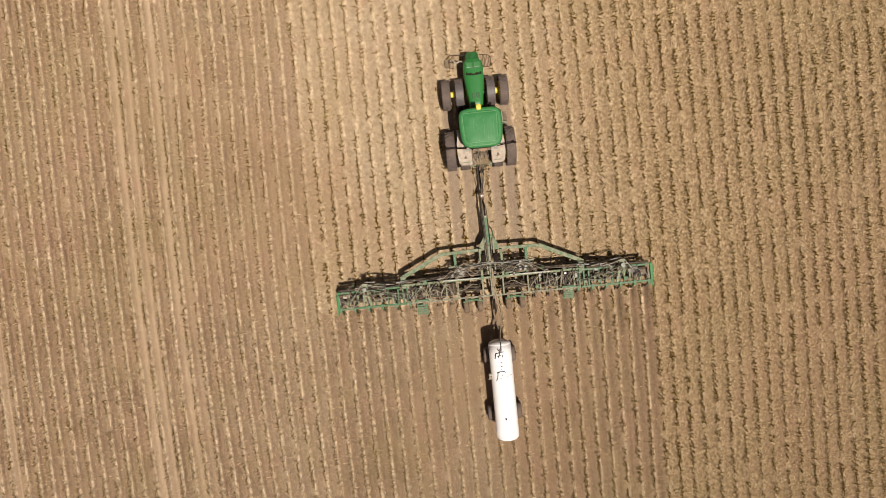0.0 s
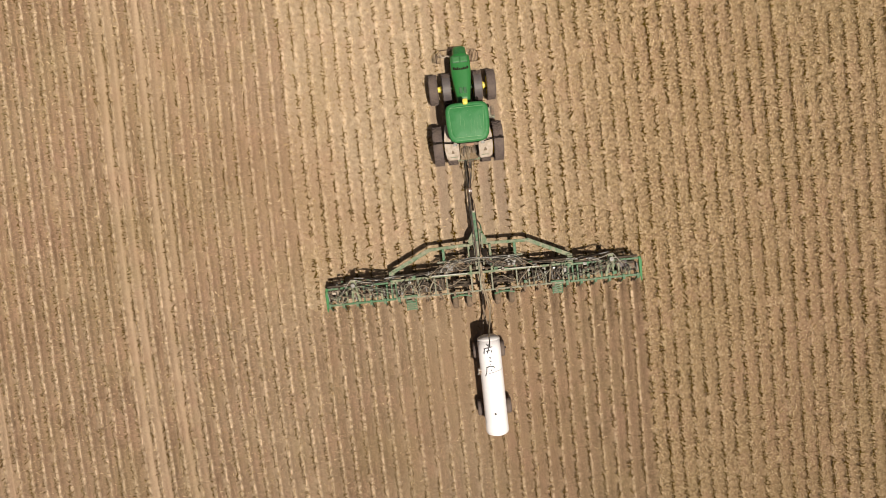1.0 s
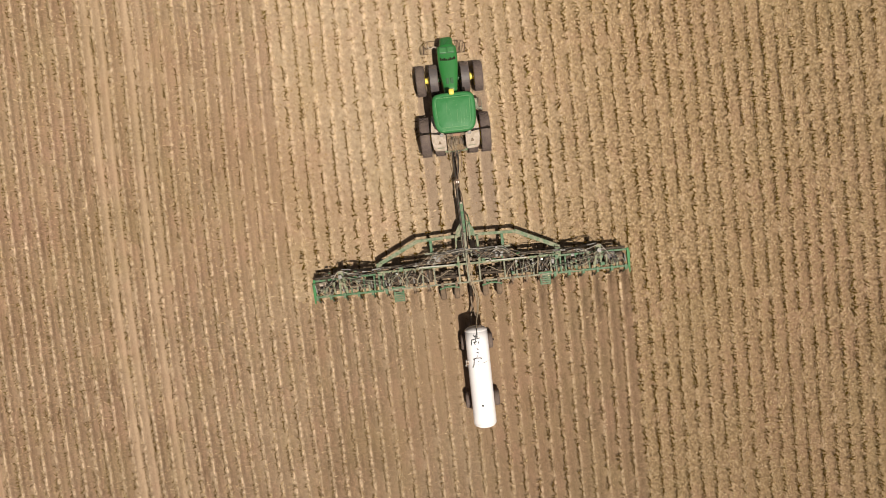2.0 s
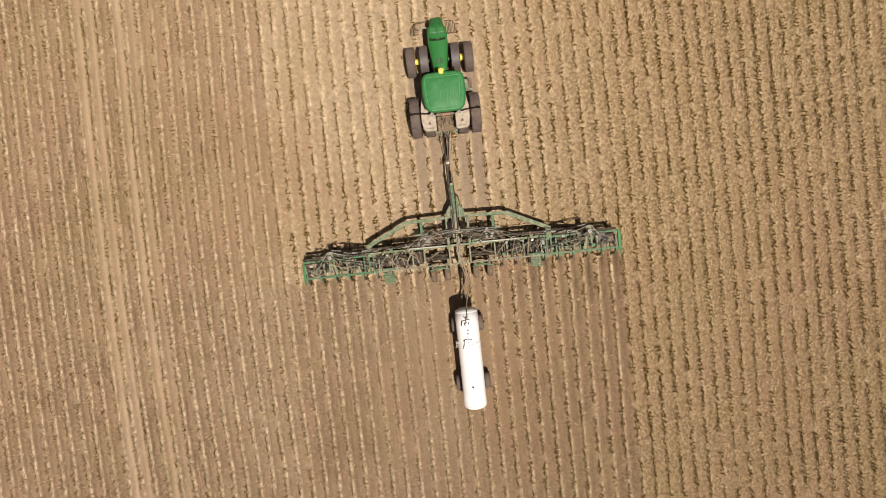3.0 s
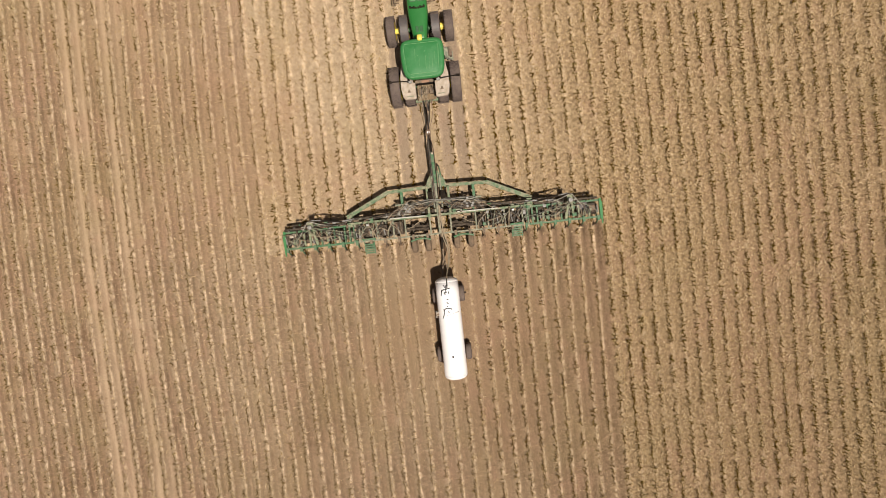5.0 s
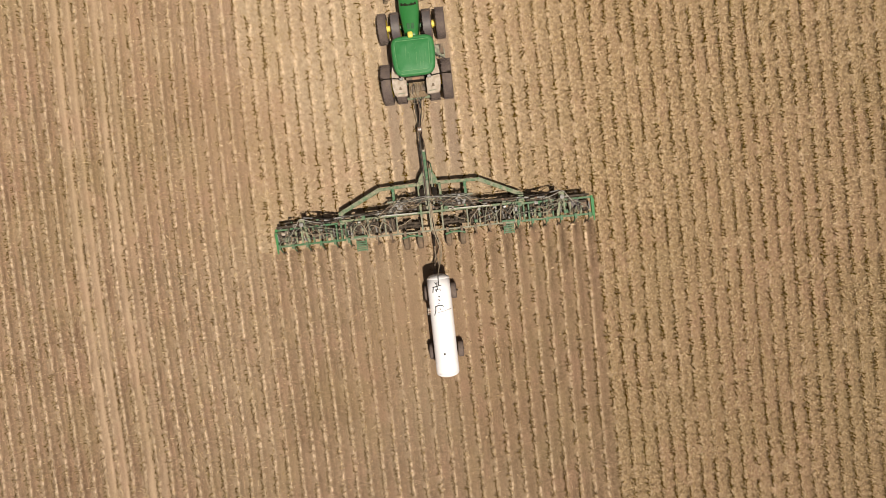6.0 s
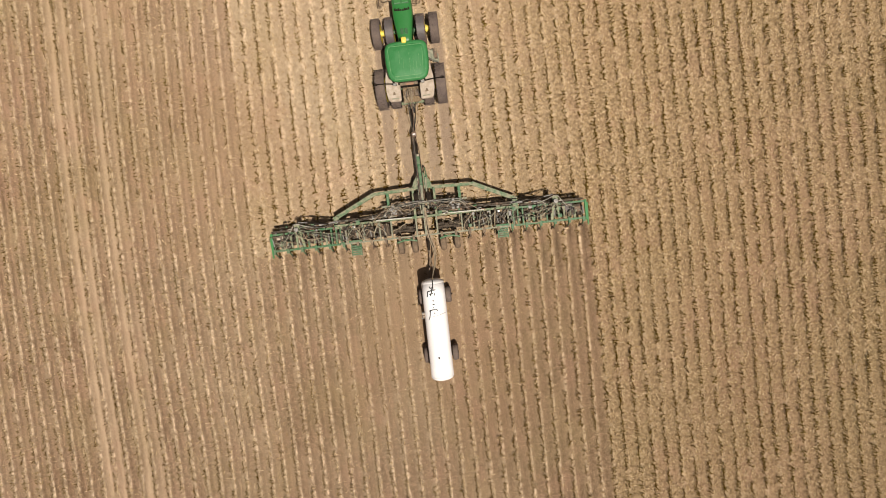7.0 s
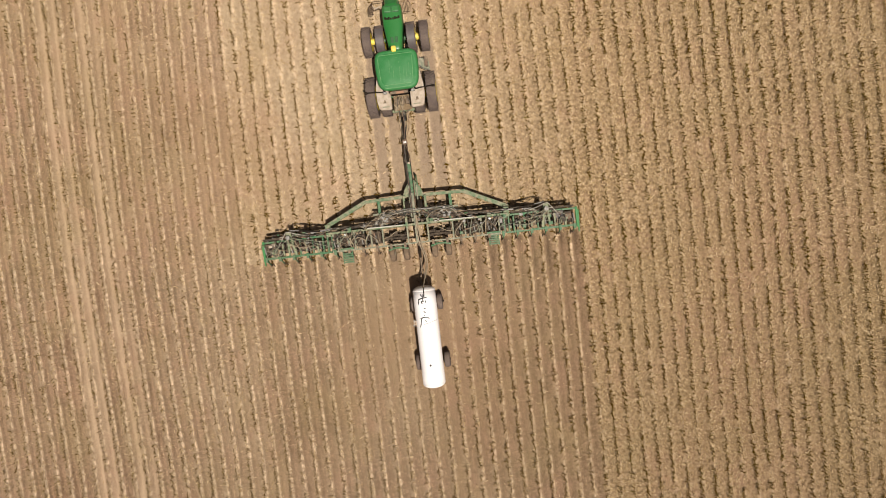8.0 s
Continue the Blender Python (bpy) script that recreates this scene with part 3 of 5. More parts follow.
def build_tractor():
    tractor = thing("tractor", "green row-crop tractor with dual tyres and yellow rims", "tractor", at=pose(0, 8.0, 0))
    base = Vector((0, 8.0, 0))
    low = Matrix.Translation(-base)

    def add(name, bm, mat, parent=None, label="", smooth=False):
        ob = part(name, bm, mat, parent or tractor, label, smooth)
        if parent is None:
            ob.data.transform(low)
        return ob

    # roof: rounded shell with a raised panel
    bm = bmesh.new()
    y0, y1, h = 7.85, 9.84, 1.085
    rings = []
    for inset, z in ((0.14, 2.90), (0.03, 2.94), (0.0, 3.02), (0.015, 3.11), (0.07, 3.17), (0.15, 3.195), (0.185, 3.185), (0.21, 3.20), (0.26, 3.225), (0.55, 3.25), (0.85, 3.255)):
        rings.append(superellipse(h - inset, y0 + inset, y1 - inset, z, 5.4, 56, 0.12, 0.045))
    loft(bm, rings)
    roof = add("cab_roof", bm, GREEN, label="rounded green cab roof with scuffed ridges", smooth=True)
    def roof_z(x, y):
        inset = max(0.0, min(h - abs(x - 0.045), y - y0, y1 - y))
        return float(np.interp(inset, (0.0, 0.015, 0.07, 0.15, 0.185, 0.21, 0.26, 0.55, 0.85), (3.02, 3.11, 3.17, 3.195, 3.185, 3.20, 3.225, 3.25, 3.255)))

    def roof_line(xa, ya, xb, yb, w, name):
        bm = bmesh.new()
        n = 5
        for k in range(n):
            pa, pb = ((xa + (xb - xa) * q / n, ya + (yb - ya) * q / n) for q in (k, k + 1))
            beam(bm, (*pa, roof_z(*pa)), (*pb, roof_z(*pb)), w, 0.016, 0.004)
        add(name, bm, SCUFF, roof).data.transform(low)

    for xa, ya, yb in ((-0.30, 8.7, 9.3), (-0.12, 8.45, 8.9), (0.20, 8.2, 8.9), (0.38, 8.15, 9.0), (0.52, 8.2, 8.75), (0.66, 8.3, 9.1)):
        roof_line(xa - 0.03, ya, xa, yb, 0.014, "roof_ridge")
    for side in (-1, 1):
        roof_line(side * 0.80, 8.30, side * 0.86, 9.45, 0.026, "roof_seam")
    roof_line(-0.80, 9.58, 0.84, 9.58, 0.030, "roof_seam")
    roof_line(-0.62, 8.10, 0.66, 8.10, 0.030, "roof_seam")
    roof_line(-0.66, 7.95, 0.70, 7.95, 0.030, "roof_seam")
    scuffs = random.Random(31)
    for k in range(14):
        x, y = scuffs.uniform(-0.85, 0.9), scuffs.choice((scuffs.uniform(7.95, 8.15), scuffs.uniform(8.2, 9.6)))
        roof_line(x, y, x + scuffs.uniform(-0.06, 0.06), y + scuffs.uniform(0.02, 0.08), scuffs.uniform(0.02, 0.04), "roof_scuff")
    # satellite receiver on the front edge of the roof
    bm = bmesh.new()
    loft(bm, [superellipse(0.12, 9.70, 9.98, z, 4, 24) for z in (3.14, 3.18)] + [superellipse(0.13, 9.69, 9.99, 3.26, 4, 24), superellipse(0.10, 9.73, 9.95, 3.31, 4, 24)])
    add("satellite_receiver", bm, YELLOW_PALE, label="yellow satellite receiver dome", smooth=True)
    # cab: pillars, glass, sill
    bm = bmesh.new()
    loft(bm, [superellipse(0.80, 8.02, 9.62, z, 7, 40) for z in (1.55, 2.0, 2.6, 2.92)])
    add("cab_glass", bm, GLASS, label="dark tinted cab windows", smooth=True)
    for x in (-0.8, 0.8):
        for y in (8.05, 8.75, 9.58):
            bm = bmesh.new()
            beam(bm, (x * 1.02, y, 1.4), (x * 0.97, y, 2.93), 0.07, 0.07)
            add("cab_pillar", bm, BLACK)
    bm = bmesh.new()
    box(bm, (-0.84, 7.96, 1.25), (0.84, 9.68, 1.55), 0.04)
    add("cab_floor", bm, BLACK)
    bm = bmesh.new()
    box(bm, (-0.46, 7.70, 2.86), (0.46, 7.83, 2.95), 0.02)
    light_bar = add("rear_light_bar", bm, GRIME, label="dusty brown lamp strip below the roof")
    bm = bmesh.new()
    box(bm, (-0.14, 7.69, 2.93), (0.24, 7.80, 2.965), 0.01)
    add("lamp_lens", bm, ORANGE, light_bar, "dull orange lamp lens").data.transform(low)
    for x in (-0.7, 0.7):
        bm = bmesh.new()
        box(bm, (x - 0.09, 7.74, 2.84), (x + 0.09, 7.86, 2.96), 0.02)
        add("work_lamp", bm, BARE)
    # hood
    bm = bmesh.new()
    stations = ((9.9, 0.33, 2.06, 1.2), (10.35, 0.365, 2.05, 1.2), (11.0, 0.455, 2.01, 1.15), (11.5, 0.515, 1.98, 1.1), (12.2, 0.52, 1.93, 1.05), (12.46, 0.50, 1.90, 1.05),
                (12.53, 0.36, 1.86, 1.05), (12.86, 0.33, 1.80, 1.05), (12.99, 0.28, 1.66, 1.05), (13.04, 0.24, 1.2, 1.05))
    made = [[bm.verts.new(p) for p in hood_ring(*s)] for s in stations]
    for one, two in zip(made, made[1:]):
        for k in range(len(one) - 1):
            bm.faces.new((one[k], one[k + 1], two[k + 1], two[k]))
        bm.faces.new((one[-1], one[0], two[0], two[-1]))
    bm.faces.new(made[0][::-1])
    bm.faces.new(made[-1])
    hood = add("hood", bm, GREEN_DEEP, label="glossy green tapering engine hood", smooth=True)
    for side in (-1, 1):
        bm = bmesh.new()
        box(bm, (min(side * 0.035, side * 0.36), 12.12, 1.915), (max(side * 0.035, side * 0.36), 12.38, 1.960), 0.02)
        add("hood_panel", bm, GREEN_SHEEN, hood).data.transform(low)
        bm = bmesh.new()
        box(bm, (min(side * 0.012, side * 0.39), 12.08, 1.900), (max(side * 0.012, side * 0.39), 12.42, 1.950), 0.015)
        add("panel_frame", bm, GREEN_DARK, hood).data.transform(low)
        bm = bmesh.new()
        box(bm, (min(side * 0.03, side * 0.19), 10.50, 2.03), (max(side * 0.03, side * 0.19), 10.80, 2.062), 0.02)
        add("hood_vent", bm, GREEN_DARK, hood).data.transform(low)
        for k in range(4):
            bm = bmesh.new()
            y = 11.70 + 0.012 * k
            x = side * (0.06 + 0.098 * k)
            box(bm, (x - 0.042, y, 1.955), (x + 0.042, y + (0.13 if k % 2 else 0.09), 2.015 - 0.004 * k), 0.01)
            add("air_slot", bm, BLACK, hood).data.transform(low)
    for k in range(9):
        bm = bmesh.new()
        x = -0.25 + 0.0625 * k
        beam(bm, (x, 12.56, 1.885), (x * 0.9, 12.88, 1.805), 0.03, 0.03, 0.006)
        add("nose_rib", bm, GREEN_DARK, hood).data.transform(low)
    # engine and chassis
    bm = bmesh.new()
    box(bm, (-0.32, 9.6, 0.65), (0.32, 12.75, 1.3), 0.05)
    add("chassis", bm, BLACK)
    bm = bmesh.new()
    box(bm, (-0.40, 7.35, 0.55), (0.40, 9.6, 1.3), 0.06)
    add("rear_housing", bm, GRIME, label="dust-caked transmission housing")
    bm = bmesh.new()
    box(bm, (-0.36, 12.7, 0.6), (0.36, 13.10, 1.05), 0.05)
    add("front_weight_bracket", bm, GREEN_WORN)
    for y, z, reach in ((11.05, 0.8, 1.62), (8.03, 1.02, 1.70)):
        bm = bmesh.new()
        rod(bm, (-reach, y, z), (reach, y, z), 0.11, 14)
        box(bm, (-0.45, y - 0.2, z - 0.2), (0.45, y + 0.2, z + 0.2), 0.06)
        add("axle", bm, GREEN_WORN)
    # exhaust stack and intake beside the hood
    bm = bmesh.new()
    rod(bm, (0.62, 10.05, 1.5), (0.62, 10.05, 2.75), 0.075, 14)
    rod(bm, (0.62, 10.05, 1.5), (0.62, 10.05, 2.3), 0.11, 14)
    add("exhaust_stack", bm, BLACK, label="black exhaust stack beside the cab")
    # wheels
    front_t, front_r = tyre_mesh(0.79, 0.48, 0.47, 21, 0.016), rim_mesh("rim", 0.47, 0.58, -0.1, YELLOW)
    rear_t, rear_r = tyre_mesh(1.04, 0.53, 0.63, 24, 0.018), rim_mesh("rim", 0.63, 0.64, -0.1, YELLOW)
    for side in (-1, 1):
        for k, off in enumerate((0.83, 1.53)):
            wheel(tractor, "front_wheel", front_t, front_r, side * off, 11.05 - 8, 0.78, side, 0.3 * k)
            wheel(tractor, "rear_wheel", rear_t, rear_r, side * (off + 0.05), 0.02, 1.04, side, 0.2 + 0.3 * k)
        bm = bmesh.new()
        rod(bm, (side * 1.05, 11.05, 0.80), (side * 1.33, 11.05, 0.80), 0.15, 20)
        rod(bm, (side * 1.09, 11.05, 0.80), (side * 1.15, 11.05, 0.80), 0.20, 20)
        add("axle_hub", bm, YELLOW_PALE, label="yellow hub spacer between the dual tyres")
        bm = bmesh.new()
        rod(bm, (side * 1.1, 8.03, 1.04), (side * 1.36, 8.03, 1.04), 0.24, 20)
        add("axle_hub", bm, YELLOW)
        # front mudguard: a bent plate over the inner tyre
        bm = bmesh.new()
        inner, outer = [], []
        for k in range(11):
            a = radians(62 + 8.5 * k)
            for ring, r in ((inner, 0.845), (outer, 0.875)):
                ring.append((11.05 + r * math.cos(a), 0.80 + r * math.sin(a)))
        prof = outer + inner[::-1]
        loft(bm, [[Vector((side * x, y, z)) for y, z in prof] for x in (0.63, 1.02)])
        add("front_mudguard", bm, GREY, label="dull grey plastic front mudguard")
        # rear fender: pale panel with a dark vent
        bm = bmesh.new()
        plan = [(0.50, 7.22), (0.56, 7.15), (1.08, 7.17), (1.18, 7.28), (1.25, 7.7), (1.24, 8.3), (1.12, 8.95), (0.82, 9.1), (0.78, 8.1), (0.50, 7.95)]
        top = [Vector((side * x, y - 0.04, 2.12)) for x, y in plan]
        down = [p - Vector((0, 0, 0.16)) for p in top]
        mids = [p.lerp(Vector((side * 0.95, 8.0, 2.12)), 0.05) + Vector((0, 0, 0.035)) for p in top]
        loft(bm, [down, top, mids])
        fender = add("rear_fender", bm, BEIGE, label="pale dust-coated rear fender panel")
        bm = bmesh.new()
        cx, cy = side * 0.84, 7.52
        loft(bm, [[Vector((cx - 0.09, cy - 0.07, z)), Vector((cx + 0.09, cy - 0.07, z)), Vector((cx + 0.03, cy + 0.09, z)), Vector((cx - 0.03, cy + 0.09, z))] for z in (2.14, 2.175)])
        add("fender_vent", bm, GRIME, fender).data.transform(low)
        bm = bmesh.new()
        box(bm, (min(side * 0.62, side * 0.98), 7.23, 2.14), (max(side * 0.62, side * 0.98), 7.29, 2.175), 0.008)
        add("fender_trim", bm, DUSTY, fender).data.transform(low)
        bm = bmesh.new()
        arc = [(8.03 + r * math.cos(radians(a)), 1.04 + r * math.sin(radians(a))) for r, order in ((1.105, range(18, 100, 8)), (1.075, range(98, 17, -8))) for a in order]
        loft(bm, [[Vector((side * x, y, z)) for y, z in arc] for x in (0.60, 1.17)])
        add("fender_arch", bm, BEIGE, fender).data.transform(low)
        # lamp arm reaching over the rear tyre
        bm = bmesh.new()
        tube(bm, [(side * 0.80, 7.92, 2.52), (side * 1.2, 7.98, 2.46), (side * 1.74, 8.02, 2.38)], 0.028, 8)
        box(bm, (side * 1.74 - 0.07, 7.97, 2.32), (side * 1.74 + 0.07, 8.07, 2.46), 0.015)
        add("lamp_arm", bm, BLACK, label="black lamp arm over the tyre")
        # fuel tank and ladder
        bm = bmesh.new()
        box(bm, (min(side * 0.45, side * 1.02), 9.15, 0.55), (max(side * 0.45, side * 1.02), 10.2, 1.25), 0.08)
        add("fuel_tank", bm, BLACK)
    bm = bmesh.new()
    box(bm, (1.36, 9.36, 0.9), (1.56, 9.86, 1.18), 0.03)
    battery = add("battery_box", bm, GRIME, label="dust-caked box beside the ladder")
    bm = bmesh.new()
    box(bm, (1.41, 9.42, 1.17), (1.51, 9.62, 1.20), 0.01)
    add("box_hatch", bm, RUST, battery).data.transform(low)
    for k in range(4):
        bm = bmesh.new()
        box(bm, (1.06 + 0.09 * k, 9.30, 1.30 - 0.26 * k), (1.34 + 0.09 * k, 9.76, 1.34 - 0.26 * k), 0.01)
        add("ladder_step", bm, DUSTY)
    for y in (9.29, 9.77):
        bm = bmesh.new()
        tube(bm, [(1.15, y, 1.62), (1.2, y, 1.3), (1.58, y, 0.45)], 0.02, 6)
        add("ladder_rail", bm, BARE)
    # nose guards either side of the front weights
    for side, (xa, xb, ya, yb) in ((-1, (-1.22, -0.42, 12.32, 12.96)), (1, (0.42, 0.98, 12.24, 12.90))):
        bm = bmesh.new()
        if side < 0:
            loop = [(xb, yb, 1.30), (xa + 0.25, yb, 1.30), (xa, yb - 0.25, 1.30), (xa, ya, 1.30), (xa + 0.26, ya, 1.30)]
        else:
            loop = [(xa, yb, 1.30), (xb - 0.12, yb - 0.05, 1.30), (xb, yb - 0.25, 1.30), (xb - 0.05, ya, 1.30), (xa, ya, 1.30)]
        tube(bm, loop, 0.022, 6, 1)
        guard = add("nose_guard", bm, RUST_DARK, label="dark rusty wire guard beside the nose")
        for k in range(6):
            bm = bmesh.new()
            if side < 0:
                x = xa + 0.02 + 0.045 * k
                rod(bm, (x, ya, 1.29), (x + 0.02, yb - 0.26 + 0.04 * k, 1.29), 0.010, 5)
            else:
                x = xa + 0.08 + 0.075 * k
                rod(bm, (x, ya, 1.29), (x - 0.01, yb - 0.06, 1.29), 0.012, 5)
            add("guard_bar", bm, RUST_DARK, guard).data.transform(low)
    bm = bmesh.new()
    tube(bm, [(-0.40, 12.5, 1.25), (-0.62, 12.62, 1.42), (-0.85, 12.55, 1.40), (-1.0, 12.75, 1.36)], 0.035, 6)
    add("mirror_arm", bm, BEIGE)
    # rear: hitch frame, lift arms and drawbar
    bm = bmesh.new()
    beam(bm, (-0.62, 7.20, 1.02), (0.62, 7.20, 1.02), 0.13, 0.10)
    add("hitch_crossbar", bm, DUSTY_GREEN, label="faded green hitch crossbar")
    for x in (-0.42, -0.18, 0.16, 0.40):
        bm = bmesh.new()
        beam(bm, (x, 7.9, 1.15), (x * 1.25, 7.1, 0.85), 0.07, 0.09)
        add("lift_arm", bm, GRIME)
    bm = bmesh.new()
    beam(bm, (0, 7.8, 0.52), (-0.02, 6.75, 0.50), 0.13, 0.07)
    add("drawbar", bm, BLACK)
    rng = random.Random(4)
    for k in range(5):
        x = rng.uniform(-0.36, 0.36)
        bm = bmesh.new()
        tube(bm, [(x, 7.85, 1.45), (x + rng.uniform(-.1, .1), 7.55, 1.55 + rng.uniform(-.1, .1)), (x + rng.uniform(-.12, .12), 7.25, 1.25), (rng.uniform(-.2, .1), 6.9, 0.95)], 0.022, 5)
        add("rear_hose", bm, HOSE_PALE if k % 3 else HOSE)
    bm = bmesh.new()
    box(bm, (-0.46, 7.16, 1.27), (0.46, 7.96, 1.33), 0.02)
    deck = add("rear_deck", bm, CAKED, label="deck caked with brown dust and chaff")
    for k in range(26):
        x, y, a = rng.uniform(-0.42, 0.42), rng.uniform(7.2, 7.9), rng.uniform(0.9, 2.2)
        d = Vector((math.cos(a), math.sin(a), 0)) * rng.uniform(0.05, 0.16)
        bm = bmesh.new()
        beam(bm, Vector((x, y, 1.345)) - d, Vector((x, y, 1.35 + rng.uniform(0, 0.05))) + d, 0.022, 0.018, 0.004)
        add("chaff_stalk", bm, HOSE_PALE, deck).data.transform(low)
    for x in (-0.27, 0.02, 0.27):
        bm = bmesh.new()
        box(bm, (x - 0.10, 7.45, 1.2), (x + 0.10, 7.75, 1.5), 0.03)
        add("remote_valve", bm, GRIME)
    for x in (-0.85, 0.80):
        bm = bmesh.new()
        box(bm, (x - 0.25, 7.0, 1.0), (x + 0.25, 7.12, 1.15), 0.02)
        add("rear_step", bm, BLACK)
    return tractor


build_tractor()


# ---- the toolbar applicator ----
BAR_Z = 1.02


def row_unit_parts(parent, x, y, tint):
    """A rolling coulter, a knife and two covering discs on one shank, under its bracket."""
    bm = bmesh.new()
    box(bm, (x - 0.07, y - 0.16, BAR_Z - 0.20), (x + 0.07, y + 0.12, BAR_Z + 0.09), 0.015)
    beam(bm, (x, y - 0.10, BAR_Z - 0.1), (x, y - 0.34, 0.36), 0.05, 0.09)
    unit = part("row_unit", bm, GREEN_WORN if tint else GRIME, parent)
    if abs(x) > 2.1:
        bm = bmesh.new()
        shift = 0.13 * math.sin(7.3 * x)
        box(bm, (x - 0.20 + shift, y + 0.20 + 0.5 * abs(shift), BAR_Z - 0.46), (x + 0.14 + shift, y + 0.30 + (0.50 + 0.6 * shift), BAR_Z - 0.10), 0.04)
        part("trip_assembly", bm, DARK_STEEL, unit)
        for dx, ya, yb in ((-0.17, 0.22, 0.80), (0.15, 0.34, 0.92)):
            bm = bmesh.new()
            beam(bm, (x + dx, y + ya, BAR_Z - 0.12), (x + dx * 0.8, y + yb, BAR_Z + 0.02), 0.035, 0.06)
            part("parallel_arm", bm, GRIME if dx > 0 else DARK_STEEL, unit)
        bm = bmesh.new()
        rod(bm, (x + 0.02, y + 0.26, BAR_Z + 0.0), (x - 0.03, y + 0.66, BAR_Z + 0.06), 0.035, 8)
        part("trip_spring", bm, BARE, unit)
    bm = bmesh.new()
    lathe(bm, [(-0.012, 0.06), (-0.012, 0.25), (0.0, 0.265), (0.012, 0.25), (0.012, 0.06)], 24)
    bmesh.ops.translate(bm, verts=bm.verts, vec=(x, y + 0.42, 0.24))
    part("coulter_disc", bm, BARE, unit)
    bm = bmesh.new()
    beam(bm, (x, y + 0.02, BAR_Z - 0.1), (x, y + 0.42, 0.24), 0.05, 0.06)
    part("coulter_arm", bm, BLACK, unit)
    bm = bmesh.new()
    tube(bm, [(x, y - 0.30, 0.55), (x, y - 0.38, 0.30), (x, y - 0.30, -0.05)], 0.028, 6, 4)
    part("knife", bm, RUST, unit)
    for side in (-1, 1):
        bm = bmesh.new()
        lathe(bm, [(-0.010, 0.04), (-0.006, 0.105), (0.008, 0.11), (0.012, 0.04)], 18)
        bmesh.ops.rotate(bm, verts=bm.verts, cent=(0, 0, 0), matrix=Matrix.Rotation(side * radians(22), 3, "Z"))
        bmesh.ops.translate(bm, verts=bm.verts, vec=(x + side * 0.08, y - 0.36, 0.10))
        part("covering_disc", bm, GRIME, unit)
    bm = bmesh.new()
    beam(bm, (x, y - 0.30, 0.42), (x, y - 0.40, 0.14), 0.04, 0.05)
    part("disc_arm", bm, GRIME, unit)
    return unit


